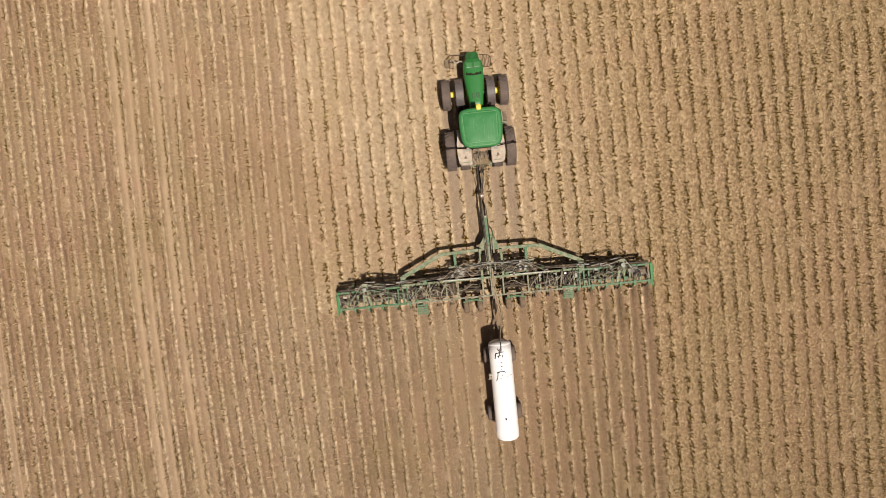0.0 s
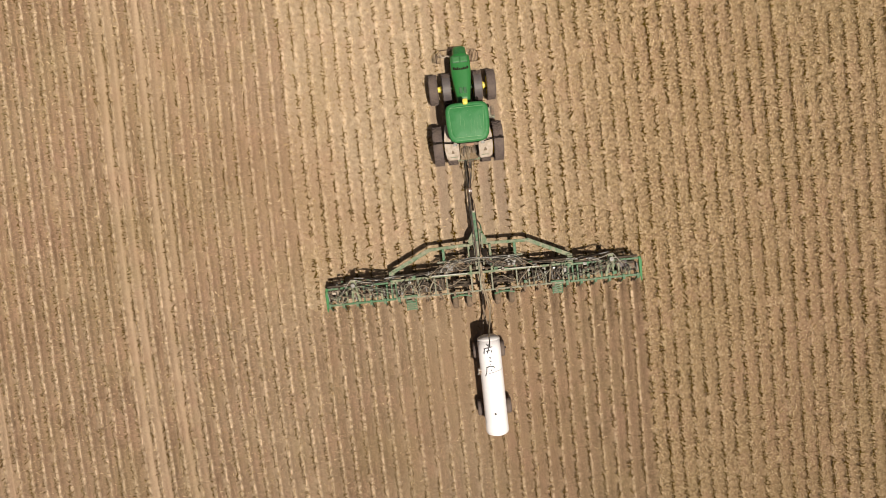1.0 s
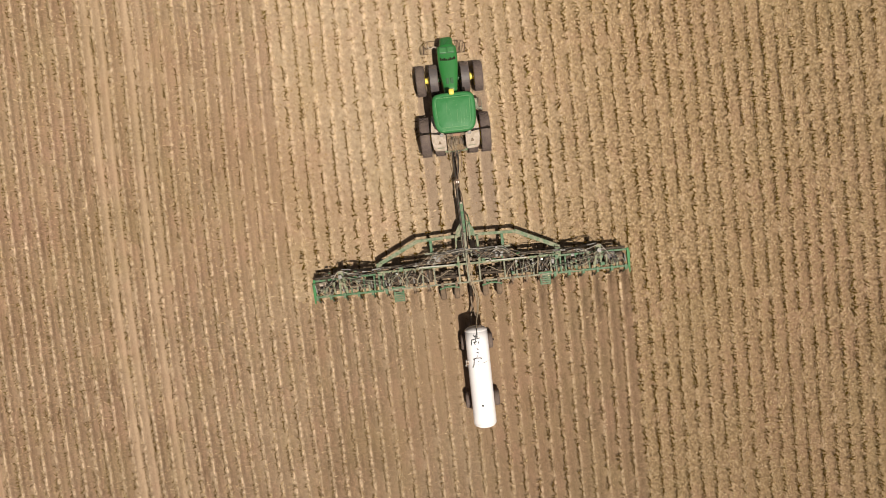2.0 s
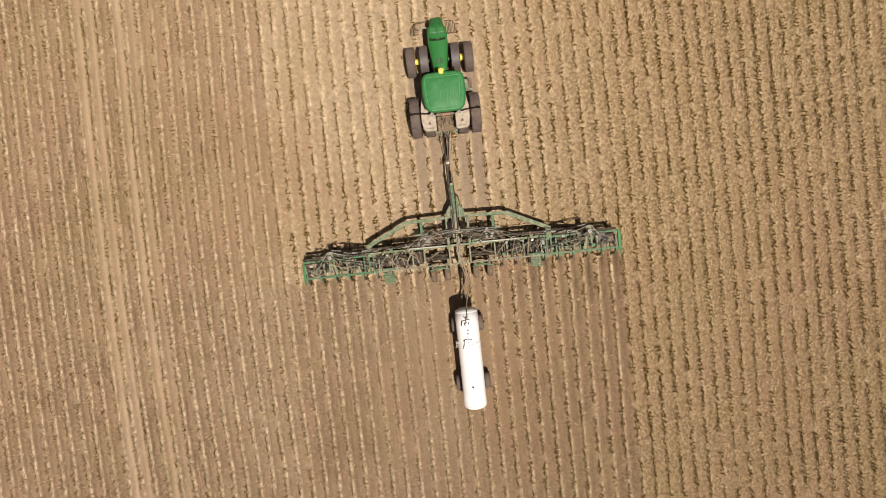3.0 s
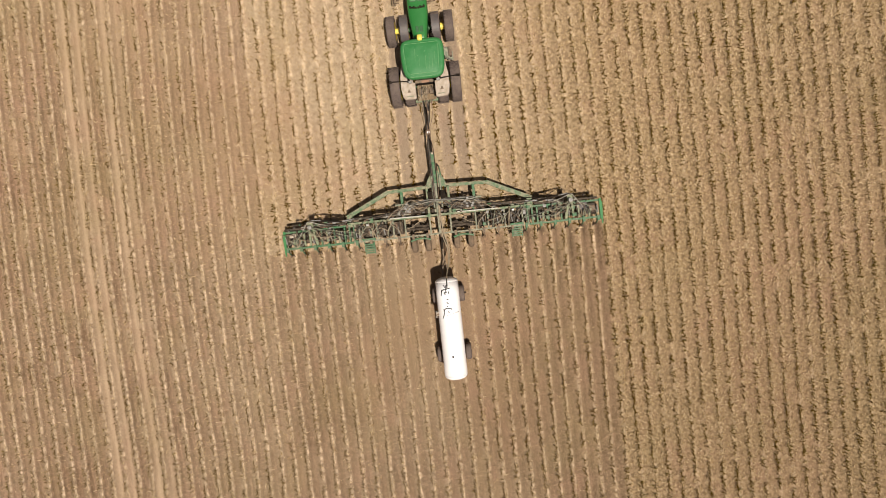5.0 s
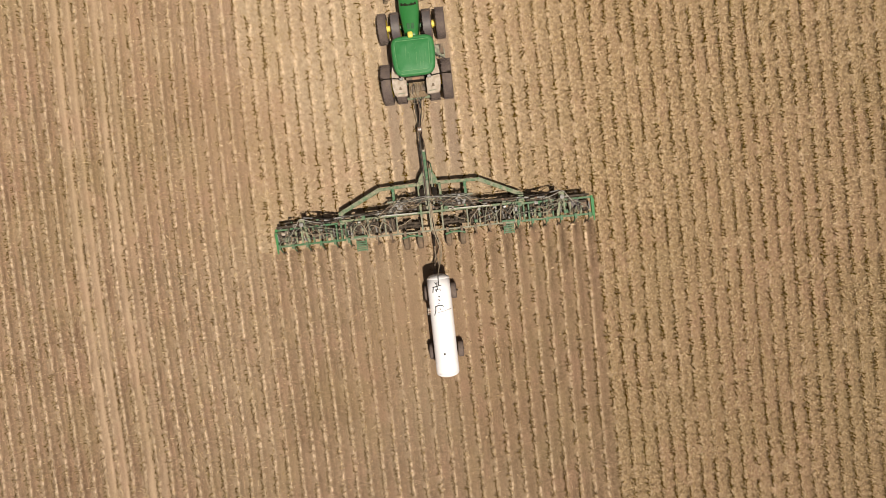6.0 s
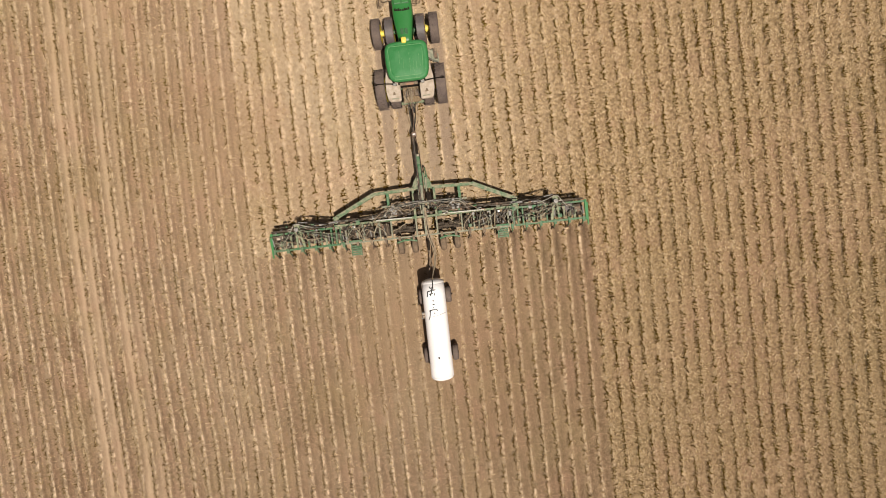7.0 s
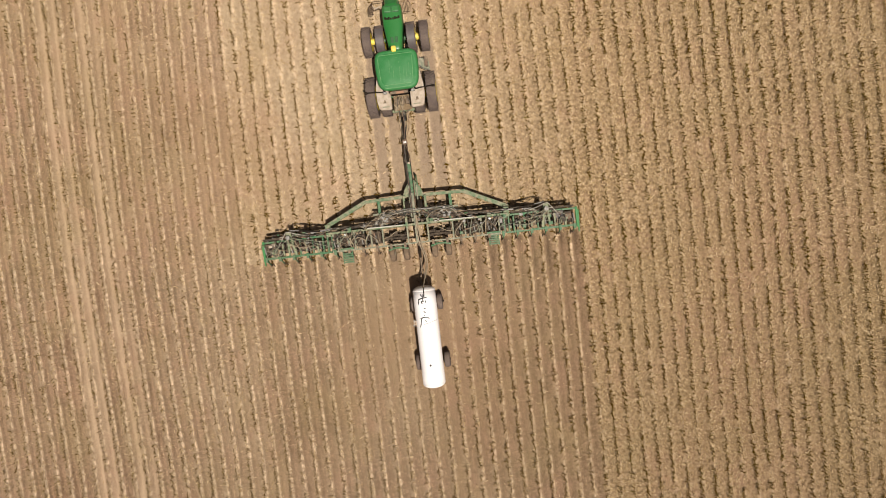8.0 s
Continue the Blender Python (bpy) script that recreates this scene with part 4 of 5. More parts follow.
def build_applicator():
    rig = thing("fertilizer_applicator", "wide green toolbar applicator with knives, hoses and braced wings", "farm implement")

    def add(name, bm, mat, parent=None, label="", smooth=False):
        return part(name, bm, mat, parent or rig, label, smooth)

    def bar(name, a, b, w, h, mat, label=""):
        return add(name, beam(bmesh.new(), a, b, w, h), mat, None, label)

    z = BAR_Z
    # long bars
    # Unseen bar under the main beam, added only to widen its shadow.
    bar("unseen_shadow_bar", (-4.85, 1.14, z - 0.30), (4.85, 1.14, z - 0.30), 0.18, 0.22, BLACK)
    for s in (-1, 1):
        # Added dark tubes stand in for the shadow band ahead of the bars.
        bar("shadow_band_tube", (s * 0.75, 1.40, z + 0.10), (s * 4.7, 1.36, z + 0.10), 0.11, 0.26, DARK_STEEL)
        bar("wing_shadow_band", (s * 5.0, 1.17, z + 0.12), (s * 8.35, 1.15, z + 0.08), 0.10, 0.24, DARK_STEEL)
        # Low dark bars added to deepen the shade between main and rear bars.
        bar("gap_shade_bar", (s * 2.0, 0.62, z - 0.42), (s * 4.6, 0.62, z - 0.42), 0.26, 0.12, DARK_STEEL)
        bar("gap_shade_bar", (s * 2.0, 0.34, z - 0.35), (s * 4.6, 0.34, z - 0.35), 0.12, 0.12, DARK_STEEL)
        bar("wing_gap_shade_bar", (s * 4.9, 0.46, z - 0.40), (s * 8.3, 0.46, z - 0.40), 0.24, 0.12, DARK_STEEL)
    bar("rear_bar", (-4.7, 0.12, z), (4.7, 0.12, z), 0.085, 0.12, DUSTY, "dust-covered rear toolbar tube")
    bar("main_bar", (-4.9, 1.12, z + 0.10), (4.9, 1.12, z + 0.10), 0.12, 0.18, GREEN_PALE, "faded green main toolbar beam")
    # Pale pipes built in place of the bright highlight along the main beam.
    for xa, xb in ((-2.65, -0.75), (0.95, 3.10)):
        add("beam_highlight", rod(bmesh.new(), (xa, 1.17, z + 0.225), (xb, 1.14, z + 0.225), 0.035, 10), HIGHLIGHT_STEEL, None, "pale pipe painting the highlight along the main beam")
    chance = random.Random(23)
    for k in range(14):
        x = -4.7 + 0.675 * k
        y, h = 0.86 + chance.uniform(-0.06, 0.06), chance.uniform(0.16, 0.30)
        if abs(x + 0.25) > 2.2:
            bar("tool_carrier", (x, y, z - 0.02), (x + chance.uniform(0.35, 0.62), y, z - 0.02), 0.14, h, chance.choice((DARK_STEEL, GRIME, GRIME)))
        y = 1.30 + chance.uniform(-0.05, 0.10)
        bar("hose_clamp_plate", (x, y, z + 0.06), (x + chance.uniform(0.3, 0.6), y, z + 0.06), 0.08, h, chance.choice((DARK_STEEL, GRIME, DUSTY)))
    for s in (-1, 1):
        tip = 8.50 if s > 0 else 8.42
        bar("wing_rear_bar", (s * 4.72, 0.12, z), (s * tip, 0.12, z), 0.11, 0.13, GREEN_WORN, "green rear bar of a folding wing")
        bar("wing_front_bar", (s * 4.95, 1.04, z), (s * tip, 1.0, z), 0.11, 0.13, GREEN_WORN, "green front bar of a folding wing")
        for k in range(6):
            x = 4.95 + 0.57 * k
            y = 0.70 + chance.uniform(-0.12, 0.12)
            bar("wing_tool_carrier", (s * x, y, z - 0.05), (s * (x + chance.uniform(0.3, 0.55)), y, z - 0.05), 0.13, chance.uniform(0.12, 0.26), chance.choice((DARK_STEEL, GRIME)))
        bar("wing_end_plate", (s * tip, 0.0, z), (s * tip, 1.08, z), 0.12, 0.16, GREEN)
        bar("wing_marker_arm", (s * (tip + 0.11), -0.25, z - 0.3), (s * (tip + 0.10), 0.92, z - 0.05), 0.07, 0.09, GREEN)
        # brace truss in front
        bar("truss_brace", (s * 4.82, 1.55, z), (s * 2.62, 2.60, z), 0.22, 0.13, GREEN_PALE, "faded green diagonal wing brace")
        bar("truss_front_bar", (s * 2.68, 2.58, z), (s * 0.40, 2.64, z), 0.17, 0.12, GREEN_PALE)
        bar("truss_post", (s * 1.92, 1.2, z), (s * 1.92, 2.55, z), 0.15, 0.14, GREEN_WORN)
        bar("hinge_plate", (s * 4.80, 0.95, z + 0.06), (s * 4.80, 1.62, z + 0.06), 0.30, 0.12, GREEN_PALE)
        bar("hinge_link", (s * 4.55, 1.36, z + 0.2), (s * 6.2, 1.24, z + 0.12), 0.08, 0.08, BARE)
        # cross members
        for x in (0.55, 1.89, 2.53, 3.42, 4.36):
            bar("cross_member", (s * x, 0.14, z + 0.02), (s * x, 1.08, z + 0.05), 0.085, 0.10, DUSTY)
        for x in (5.72, 6.42, 7.04):
            bar("wing_cross_member", (s * x, 0.14, z), (s * x, 1.02, z), 0.09, 0.10, GREEN_WORN)
        # short dusty uprights between the wing bars
        for x, ya, yb, w in ((5.42, 0.18, 0.72, 0.10), (6.08, 0.30, 0.94, 0.08), (6.64, 0.20, 0.55, 0.12), (7.30, 0.22, 0.86, 0.09), (7.86, 0.18, 0.60, 0.10)):
            bar("wing_upright", (s * x, ya, z + 0.10), (s * (x + 0.03), yb, z + 0.17), w, 0.08, DUSTY_GREEN)
        # lift cylinder
        bm = bmesh.new()
        rod(bm, (s * 5.2, 1.30, z + 0.30), (s * 6.3, 1.46, z + 0.36), 0.055, 12)
        cyl = add("lift_cylinder", bm, BLACK, None, "hydraulic lift cylinder on the wing")
        bm = bmesh.new()
        rod(bm, (s * 6.3, 1.46, z + 0.36), (s * 6.8, 1.52, z + 0.38), 0.028, 10)
        add("piston_rod", bm, BARE, cyl)
        # fold linkage tower on the wing
        bm = bmesh.new()
        for dx in (-0.17, 0.17):
            beam(bm, (s * 6.86 + dx, 0.22, z + 0.06), (s * 6.86 + dx * 0.5, 1.35, z + 0.45), 0.10, 0.09)
        beam(bm, (s * 6.86 - 0.14, 0.75, z + 0.25), (s * 6.86 + 0.14, 0.75, z + 0.25), 0.10, 0.06)
        box(bm, (s * 6.86 - 0.14, 1.22, z + 0.36), (s * 6.86 + 0.14, 1.42, z + 0.54), 0.03)
        tower = add("distributor_tower", bm, DUSTY_GREEN, None, "pale green hose distributor tower")
        bm = bmesh.new()
        rod(bm, (s * 6.86, 1.15, z + 0.45), (s * 6.86, 1.15, z + 0.72), 0.11, 14)
        add("manifold", bm, BARE, tower)
        # step platform behind the bar
        cx, yo = (4.02, 0.12) if s > 0 else (-3.90, 0.0)
        bm = bmesh.new()
        box(bm, (cx - 0.36, 0.16, z - 0.2), (cx + 0.36, 0.26, z + 0.1), 0.02)
        step = add("step_platform", bm, GREEN_WORN, None, "green slatted step platform")
        for x in (cx - 0.26, cx + 0.26):
            add("step_rail", beam(bmesh.new(), (x, 0.10, z + 0.02), (x, yo - 0.60, z - 0.10), 0.05, 0.05), GREEN_WORN, step)
        for k in range(5):
            bm = bmesh.new()
            y = yo - 0.06 - 0.115 * k
            box(bm, (cx - 0.25, y - 0.042, z - 0.02 - 0.018 * k), (cx + 0.25, y + 0.042, z + 0.01 - 0.018 * k), 0.008)
            add("step_slat", bm, GREEN_WORN, step)
        # white valve body
        bm = bmesh.new()
        box(bm, (s * 3.88 - 0.06, 0.92, z + 0.20), (s * 3.88 + 0.06, 1.01, z + 0.30), 0.02)
        add("valve_body", bm, WHITE, None, "small white valve body")
        for x in (4.64, 4.88, 5.14):
            bar("hinge_frame_plate", (s * x, 0.17, z + 0.03), (s * x, 0.98, z + 0.05), 0.09, 0.22, GREEN_WORN)
        # pale bent pipe over the distributor
        bm = bmesh.new()
        tube(bm, [(s * 7.62, 0.66, z + 0.12), (s * 7.15, 1.24, z + 0.42), (s * 6.89, 1.45, z + 0.62), (s * 6.40, 1.28, z + 0.45), (s * 5.95, 1.18, z + 0.25), (s * 5.45, 1.12, z + 0.16)], 0.021, 8)
        add("bent_pipe", bm, PALE_PIPE, None, "pale bent pipe over the distributor")
    # boxes at the wing ends
    for name, lo, hi, mat, label in (("motor_housing", (7.36, 0.50, z - 0.45), (7.80, 0.98, z + 0.10), GREY, "dark grey motor housing on the wing end"), ("oil_reservoir", (7.90, 0.48, z - 0.4), (8.22, 0.86, z + 0.02), RUST, "rust-brown oil reservoir"),
                                     ("control_box", (-8.15, 0.70, z - 0.2), (-7.78, 0.92, z + 0.08), BEIGE, "pale dusty control box"), ("control_box", (-8.12, 0.36, z - 0.3), (-7.72, 0.58, z - 0.02), DUSTY, "dusty control box")):
        add(name, box(bmesh.new(), lo, hi, 0.05), mat, None, label)
    # centre frame
    for x, ya, yb, w, mat in ((-0.54, 0.95, 2.70, 0.13, GREEN_PALE), (-0.06, 0.15, 2.80, 0.13, DUSTY), (0.59, 1.1, 2.6, 0.13, GREEN_PALE), (-0.22, 1.5, 3.2, 0.08, DUSTY), (0.20, 1.5, 3.2, 0.08, DUSTY)):
        bar("centre_rail", (x, ya, z + 0.128), (x, yb, z + 0.128), w, 0.14, mat)
    bar("centre_cross_bar", (-2.3, 1.85, z + 0.05), (2.3, 1.85, z + 0.05), 0.10, 0.11, DUSTY)
    for x in (-0.38, 0.30):
        bm = bmesh.new()
        box(bm, (x - 0.13, 1.95, z + 0.02), (x + 0.13, 2.38, z + 0.34), 0.04)
        add("pump_housing", bm, BLACK, None, "dark pump and cooler housing")
    # tongue
    bm = bmesh.new()
    plan = [(-0.60, 2.60), (-0.46, 3.00), (-0.16, 3.45), (0.12, 3.45), (0.40, 3.05), (0.56, 2.60)]
    loft(bm, [[Vector((x, y, zz)) for x, y in plan] for zz in (z - 0.04, z + 0.05)])
    add("tongue_gusset", bm, GREEN_PALE, None, "faded green gusset plate of the tongue")
    bm = bmesh.new()
    beam(bm, (0.0, 2.6, z + 0.02), (-0.07, 4.42, z - 0.06), 0.20, 0.20)
    tongue = add("tongue", bm, GREEN_WORN, None, "long green drawbar tongue")
    bm = bmesh.new()
    beam(bm, (-0.07, 4.36, z - 0.06), (-0.16, 6.95, 0.58), 0.10, 0.13)
    add("tongue_extension", bm, BLACK, tongue, "thin dark front pole of the tongue")
    bm = bmesh.new()
    box(bm, (-0.13, 4.34, z + 0.0), (-0.01, 4.44, z + 0.10), 0.02)
    add("pivot_cap", bm, BEIGE, tongue)
    bm = bmesh.new()
    box(bm, (-0.27, 5.40, z - 0.12), (-0.02, 5.66, z + 0.10), 0.03)
    add("hose_clamp_block", bm, RUST, tongue, "dark brown hose clamp block")
    for x in (-0.18, -0.09):
        bm = bmesh.new()
        box(bm, (x - 0.022, 5.46, z + 0.09), (x + 0.022, 5.56, z + 0.125), 0.006)
        add("clamp_tag", bm, WHITE, tongue)
    bm = bmesh.new()
    box(bm, (-0.16, 6.8, 0.50), (0.02, 7.05, 0.66), 0.03)
    add("hitch_clevis", bm, BLACK)
    bm = bmesh.new()
    tube(bm, [(0.22, 3.0, z), (0.26, 3.3, z + 0.05), (0.20, 3.7, z - 0.2), (0.19, 3.75, 0.1)], 0.035, 6)
    add("parking_jack", bm, GREEN_WORN)
    rng = random.Random(9)
    for k in range(7):
        bm = bmesh.new()
        spread = -0.26 + 0.075 * k + rng.uniform(-0.03, 0.03)
        lane = -0.22 + 0.022 * k + (0.16 if k > 4 else 0.0)
        pts = [(0.9 * lane, 2.0, z + 0.30), (lane, 2.9, z + 0.20), (lane - 0.02, 3.9, z + 0.08 + rng.uniform(-0.02, 0.03)), (lane - 0.05, 4.8, z + 0.02 + rng.uniform(-0.03, 0.05)),
               (-0.15 + 0.22 * spread + rng.uniform(-0.03, 0.03), 5.5, z + 0.05 + rng.uniform(-0.1, 0.1)), (0.7 * spread - 0.05 + rng.uniform(-0.06, 0.06), 6.3, 1.0 + rng.uniform(-0.12, 0.18)), (spread, 7.25, 1.22)]
        tube(bm, pts, 0.017, 5, 5)
        add("tongue_hose", bm, (HOSE, BLACK, RUST, HOSE)[k % 4])
    # gauge wheels behind the centre, under curved guards
    g_t, g_r = tyre_mesh(0.42, 0.30, 0.22, 0, 0.01, RUBBER_SOIL), rim_mesh("rim", 0.22, 0.26, 0.1, DUSTY)
    for x in (-1.53, -0.78, 0.77, 1.53):
        wheel(rig, "gauge_wheel", g_t, g_r, x, -0.38, 0.42, 1, 0.4 * x)
    for x in (-7.68, 7.68):
        wheel(rig, "wing_wheel", g_t, g_r, x, 0.62, 0.42, 1, 0.4)
    for cx in (-1.15, 1.16):
        for y, zz, r, mat, label in ((0.06, z - 0.04, 0.036, BLACK, "curved black wheel guard tube"), (-0.07, z - 0.12, 0.056, GREEN_WORN, "curved green wheel guard tube")):
            bm = bmesh.new()
            tube(bm, [(cx - 0.54, y - 0.07, zz - 0.03), (cx - 0.25, y + 0.01, zz), (cx, y + 0.03, zz + 0.01), (cx + 0.25, y + 0.01, zz), (cx + 0.54, y - 0.07, zz - 0.03)], r, 8)
            add("wheel_guard", bm, mat, None, label)
        # arms of the gauge wheels, with dark blocks added for the shadow under the open middle
        bm = bmesh.new()
        for k in range(6):
            x, y = cx - 0.56 + 0.22 * k + rng.uniform(-0.03, 0.03), 0.52 + rng.uniform(-0.08, 0.10)
            box(bm, (x - rng.uniform(0.10, 0.14), y - rng.uniform(0.10, 0.18), 0.44), (x + rng.uniform(0.10, 0.14), y + rng.uniform(0.10, 0.28), 0.54 + rng.uniform(0.0, 0.14)), 0.05, Matrix.Rotation(rng.uniform(-0.25, 0.25), 4, "Z"))
        rod(bm, (cx - 0.52, 0.50, 0.64), (cx + 0.52, 0.47, 0.64), 0.07, 10)
        for dx in (-0.37, 0.37):
            beam(bm, (cx + dx, 0.50, 0.64), (cx + dx, -0.38, 0.42), 0.06, 0.10)
        add("wheel_arm_shade", bm, DARK_STEEL, None, "gauge wheel arms with dark blocks for the shadow")
        for dx in (-0.45, 0.45):
            bar("wheel_fork", (cx + dx * 0.55, 0.05, z - 0.1), (cx + dx * 0.9, -0.36, 0.42), 0.05, 0.07, GREEN_WORN)
    # row units under the bars
    for k in range(-11, 12):
        x = k * ROW * 0.995
        row_unit_parts(rig, x, 0.10, abs(k) > 5)
    # brackets, valves and boxes along the bars
    for k in range(120):
        x = rng.uniform(-8.2, 8.2)
        y = rng.choice((0.38, 0.55, 0.78, 1.0, 1.26, 1.36))
        if abs(x) < 2.1 and y < 1.05:
            continue
        w, d, hh = rng.uniform(0.03, 0.10), rng.uniform(0.03, 0.12), rng.uniform(0.06, 0.26)
        bm = bmesh.new()
        box(bm, (x - w, y - d, z - 0.05), (x + w, y + d, z + hh), 0.015)
        add("bracket", bm, rng.choice((GREEN_WORN, DUSTY, DARK_STEEL, GRIME, RUST, BARE)))
    for k in range(70):
        x = rng.uniform(-8.2, 8.2)
        y = (1.24 if abs(x) < 4.7 else 1.10) + rng.uniform(-0.10, 0.16)
        bm = bmesh.new()
        if k % 3:
            rod(bm, (x - rng.uniform(0.04, 0.12), y, z + 0.22), (x + rng.uniform(0.04, 0.12), y + rng.uniform(-0.05, 0.05), z + 0.22 + rng.uniform(-0.03, 0.06)), rng.uniform(0.018, 0.035), 8)
        else:
            rod(bm, (x, y, z + 0.12), (x, y, z + rng.uniform(0.22, 0.34)), rng.uniform(0.025, 0.05), 8)
        add("coupling", bm, rng.choice((DUSTY, BARE, PALE_PIPE, GREEN_WORN, RUST, DARK_STEEL)))
    # hoses: bundles across the frame, and one from each tower to every row
    for s in (-1, 1):
        for k in range(11):
            tx = s * (4.4 + 0.38 * k)
            bm = bmesh.new()
            a = (s * 6.86, 1.15, z + 0.66)
            out = 1 if tx * s > 6.86 else -1
            tube(bm, [a, (s * 6.86 + s * out * 0.16 + rng.uniform(-.15, .15), 1.02 + rng.uniform(-.2, .15), z + 0.55), ((s * 6.86 + tx) / 2 + rng.uniform(-.3, .3), 0.72 + rng.uniform(-.3, .3), z + 0.36 + rng.uniform(-.1, .1)),
                      (tx, 0.42 + rng.uniform(-.15, .2), z + 0.20), (tx, 0.12, z - 0.15)], 0.017, 5, 5)
            add("feed_hose", bm, rng.choice((HOSE, DUSTY_GREEN, HOSE_PALE, DUSTY)))
        for k in range(2, 9):
            bm = bmesh.new()
            pts = [(s * 0.25, 1.75 + rng.uniform(-.2, .3), z + 0.25)]
            for x in (0.7, 1.2, 1.7, 2.2) if k < 7 else (1.1, 2.0, 3.2, 4.4, 5.6, 6.6):
                pts.append((s * x + rng.uniform(-.1, .1), 1.75 - 0.09 * x + rng.uniform(-.18, .18), z + 0.22 + rng.uniform(-.06, .14)))
            if k < 7:
                pts.append((s * rng.uniform(2.2, 3.0), 1.15, z + 0.2))
            tube(bm, pts, 0.016, 5, 4)
            add("hydraulic_hose", bm, (HOSE_PALE, GRIME, HOSE, RUST, GRIME)[k - 2] if k < 7 else rng.choice((HOSE, BLACK)))
        for k in range(10):
            x = s * rng.uniform(2.3, 4.6)
            bm = bmesh.new()
            dx = rng.uniform(-0.6, 0.6)
            tube(bm, [(x, 1.15, z + 0.2), (x + dx * 0.3, 0.9, z + 0.35), (x + dx, 0.5, z + 0.25), (x + dx, 0.15, z - 0.1)], 0.022, 5, 4)
            add("drop_hose", bm, rng.choice((HOSE, HOSE_PALE, DUSTY)))
        # loops of loose hose lying over the wing
        for k in range(22):
            lo, hi = ((5.25, 6.6), (7.1, 8.2), (2.5, 4.5))[k % 3]
            x, y, way = rng.uniform(lo, hi), rng.uniform(0.35, 0.85), rng.uniform(0, 6.28)
            bm = bmesh.new()
            size = rng.uniform(0.18, 0.38)
            pts = []
            for q in range(5):
                a = way + q * rng.uniform(0.6, 1.1)
                pts.append((s * (x + size * math.cos(a)), min(1.1, max(0.15, y + 0.8 * size * math.sin(a))), z + 0.12 + 0.05 * q + rng.uniform(-0.04, 0.08)))
            tube(bm, pts, rng.uniform(0.014, 0.024), 5, 4)
            add("loose_hose", bm, rng.choice((HOSE, HOSE, HOSE_PALE, RUST, GRIME, DUSTY, DUSTY_GREEN)))
        # valve cluster on the centre frame
        for k in range(6):
            bm = bmesh.new()
            cx, cy = s * 1.62 + rng.uniform(-0.25, 0.25), 1.65 + rng.uniform(-0.25, 0.25)
            box(bm, (cx - 0.07, cy - 0.06, z + 0.1), (cx + 0.07, cy + 0.06, z + 0.3 + rng.uniform(0, 0.12)), 0.015)
            add("valve_block", bm, BARE, None, "grey steel hydraulic valve block")
        for k in range(6):
            bm = bmesh.new()
            cx, cy = s * 1.62 + rng.uniform(-0.3, 0.3), 1.7 + rng.uniform(-0.3, 0.2)
            tube(bm, [(cx, cy, z + 0.3), (cx - s * 0.35, cy + rng.uniform(-.1, .25), z + 0.45), (cx - s * 0.8, cy + rng.uniform(-.2, .2), z + 0.32), (s * 0.2, 2.0, z + 0.25)], 0.017, 5, 4)
            add("hydraulic_hose", bm, rng.choice((HOSE, HOSE_PALE, HOSE)))
    # pale hose bundle lying across the centre frame
    for k in range(4):
        off, lift = rng.gauss(0, 0.055), rng.uniform(0.0, 0.10)
        pts = [(-2.1 + rng.uniform(-0.2, 0.2), 1.32, z + 0.22)]
        for x, y in ((-1.75, 1.66), (-1.32, 1.77), (-0.5, 1.83), (0.4, 1.80), (1.2, 1.75), (1.85, 1.76), (2.2, 1.50)):
            pts.append((x + rng.uniform(-0.05, 0.05), y + off + rng.uniform(-0.09, 0.09), z + 0.30 + lift + rng.uniform(-0.02, 0.02)))
        bm = bmesh.new()
        tube(bm, pts, 0.017, 6, 4)
        add("bundled_hose", bm, (PALE_PIPE, HOSE, BARE, HOSE)[k])
    # short pale loops over the valves, and one across the open middle on either side
    for k in range(6):
        x, y = (-1.55, 1.2)[k % 2] + rng.uniform(-0.35, 0.35), rng.uniform(1.32, 1.70)
        reach, bend = rng.uniform(0.22, 0.48), rng.uniform(0.08, 0.22)
        bm = bmesh.new()
        tube(bm, [(x - reach, y - bend, z + 0.26), (x - 0.4 * reach, y + 0.6 * bend, z + 0.44), (x + 0.2 * reach, y + bend, z + 0.48), (x + reach, y - 0.5 * bend, z + 0.30)], 0.016, 6, 4)
        add("hose_loop", bm, (HOSE_PALE, PALE_PIPE, GRIME)[k % 3])
    for s in (-1, 1):
        bm = bmesh.new()
        tube(bm, [(s * 1.95, 0.52, z + 0.06), (s * 1.55, 0.60, z + 0.16), (s * 1.12, 0.84, z + 0.22), (s * 0.85, 0.80, z + 0.16)], 0.018, 6, 4)
        add("hose_loop", bm, HOSE_PALE)
    # hoses that hang back to the tank
    for k, (dx, r) in enumerate(((0.0, 0.030), (0.10, 0.026))):
        bm = bmesh.new()
        tube(bm, [(0.0 + dx * 0.3, 1.6, z + 0.32), (-0.02 + dx, 0.6, z + 0.24), (0.06 + dx, -0.1, z + 0.1), (0.22 + dx, -0.75, 0.95), (0.20 + dx * 0.5, -1.4, 1.2), (0.08, -1.95, 1.75), (0.03, -2.2, 2.12)], r, 6, 6)
        add("tank_hose", bm, HOSE_PALE, None, "sagging hose running back to the tank")
    bar("rear_drawbar", (0, 0.2, z - 0.3), (-0.05, -0.72, 0.52), 0.12, 0.10, BLACK)
    return rig


build_applicator()


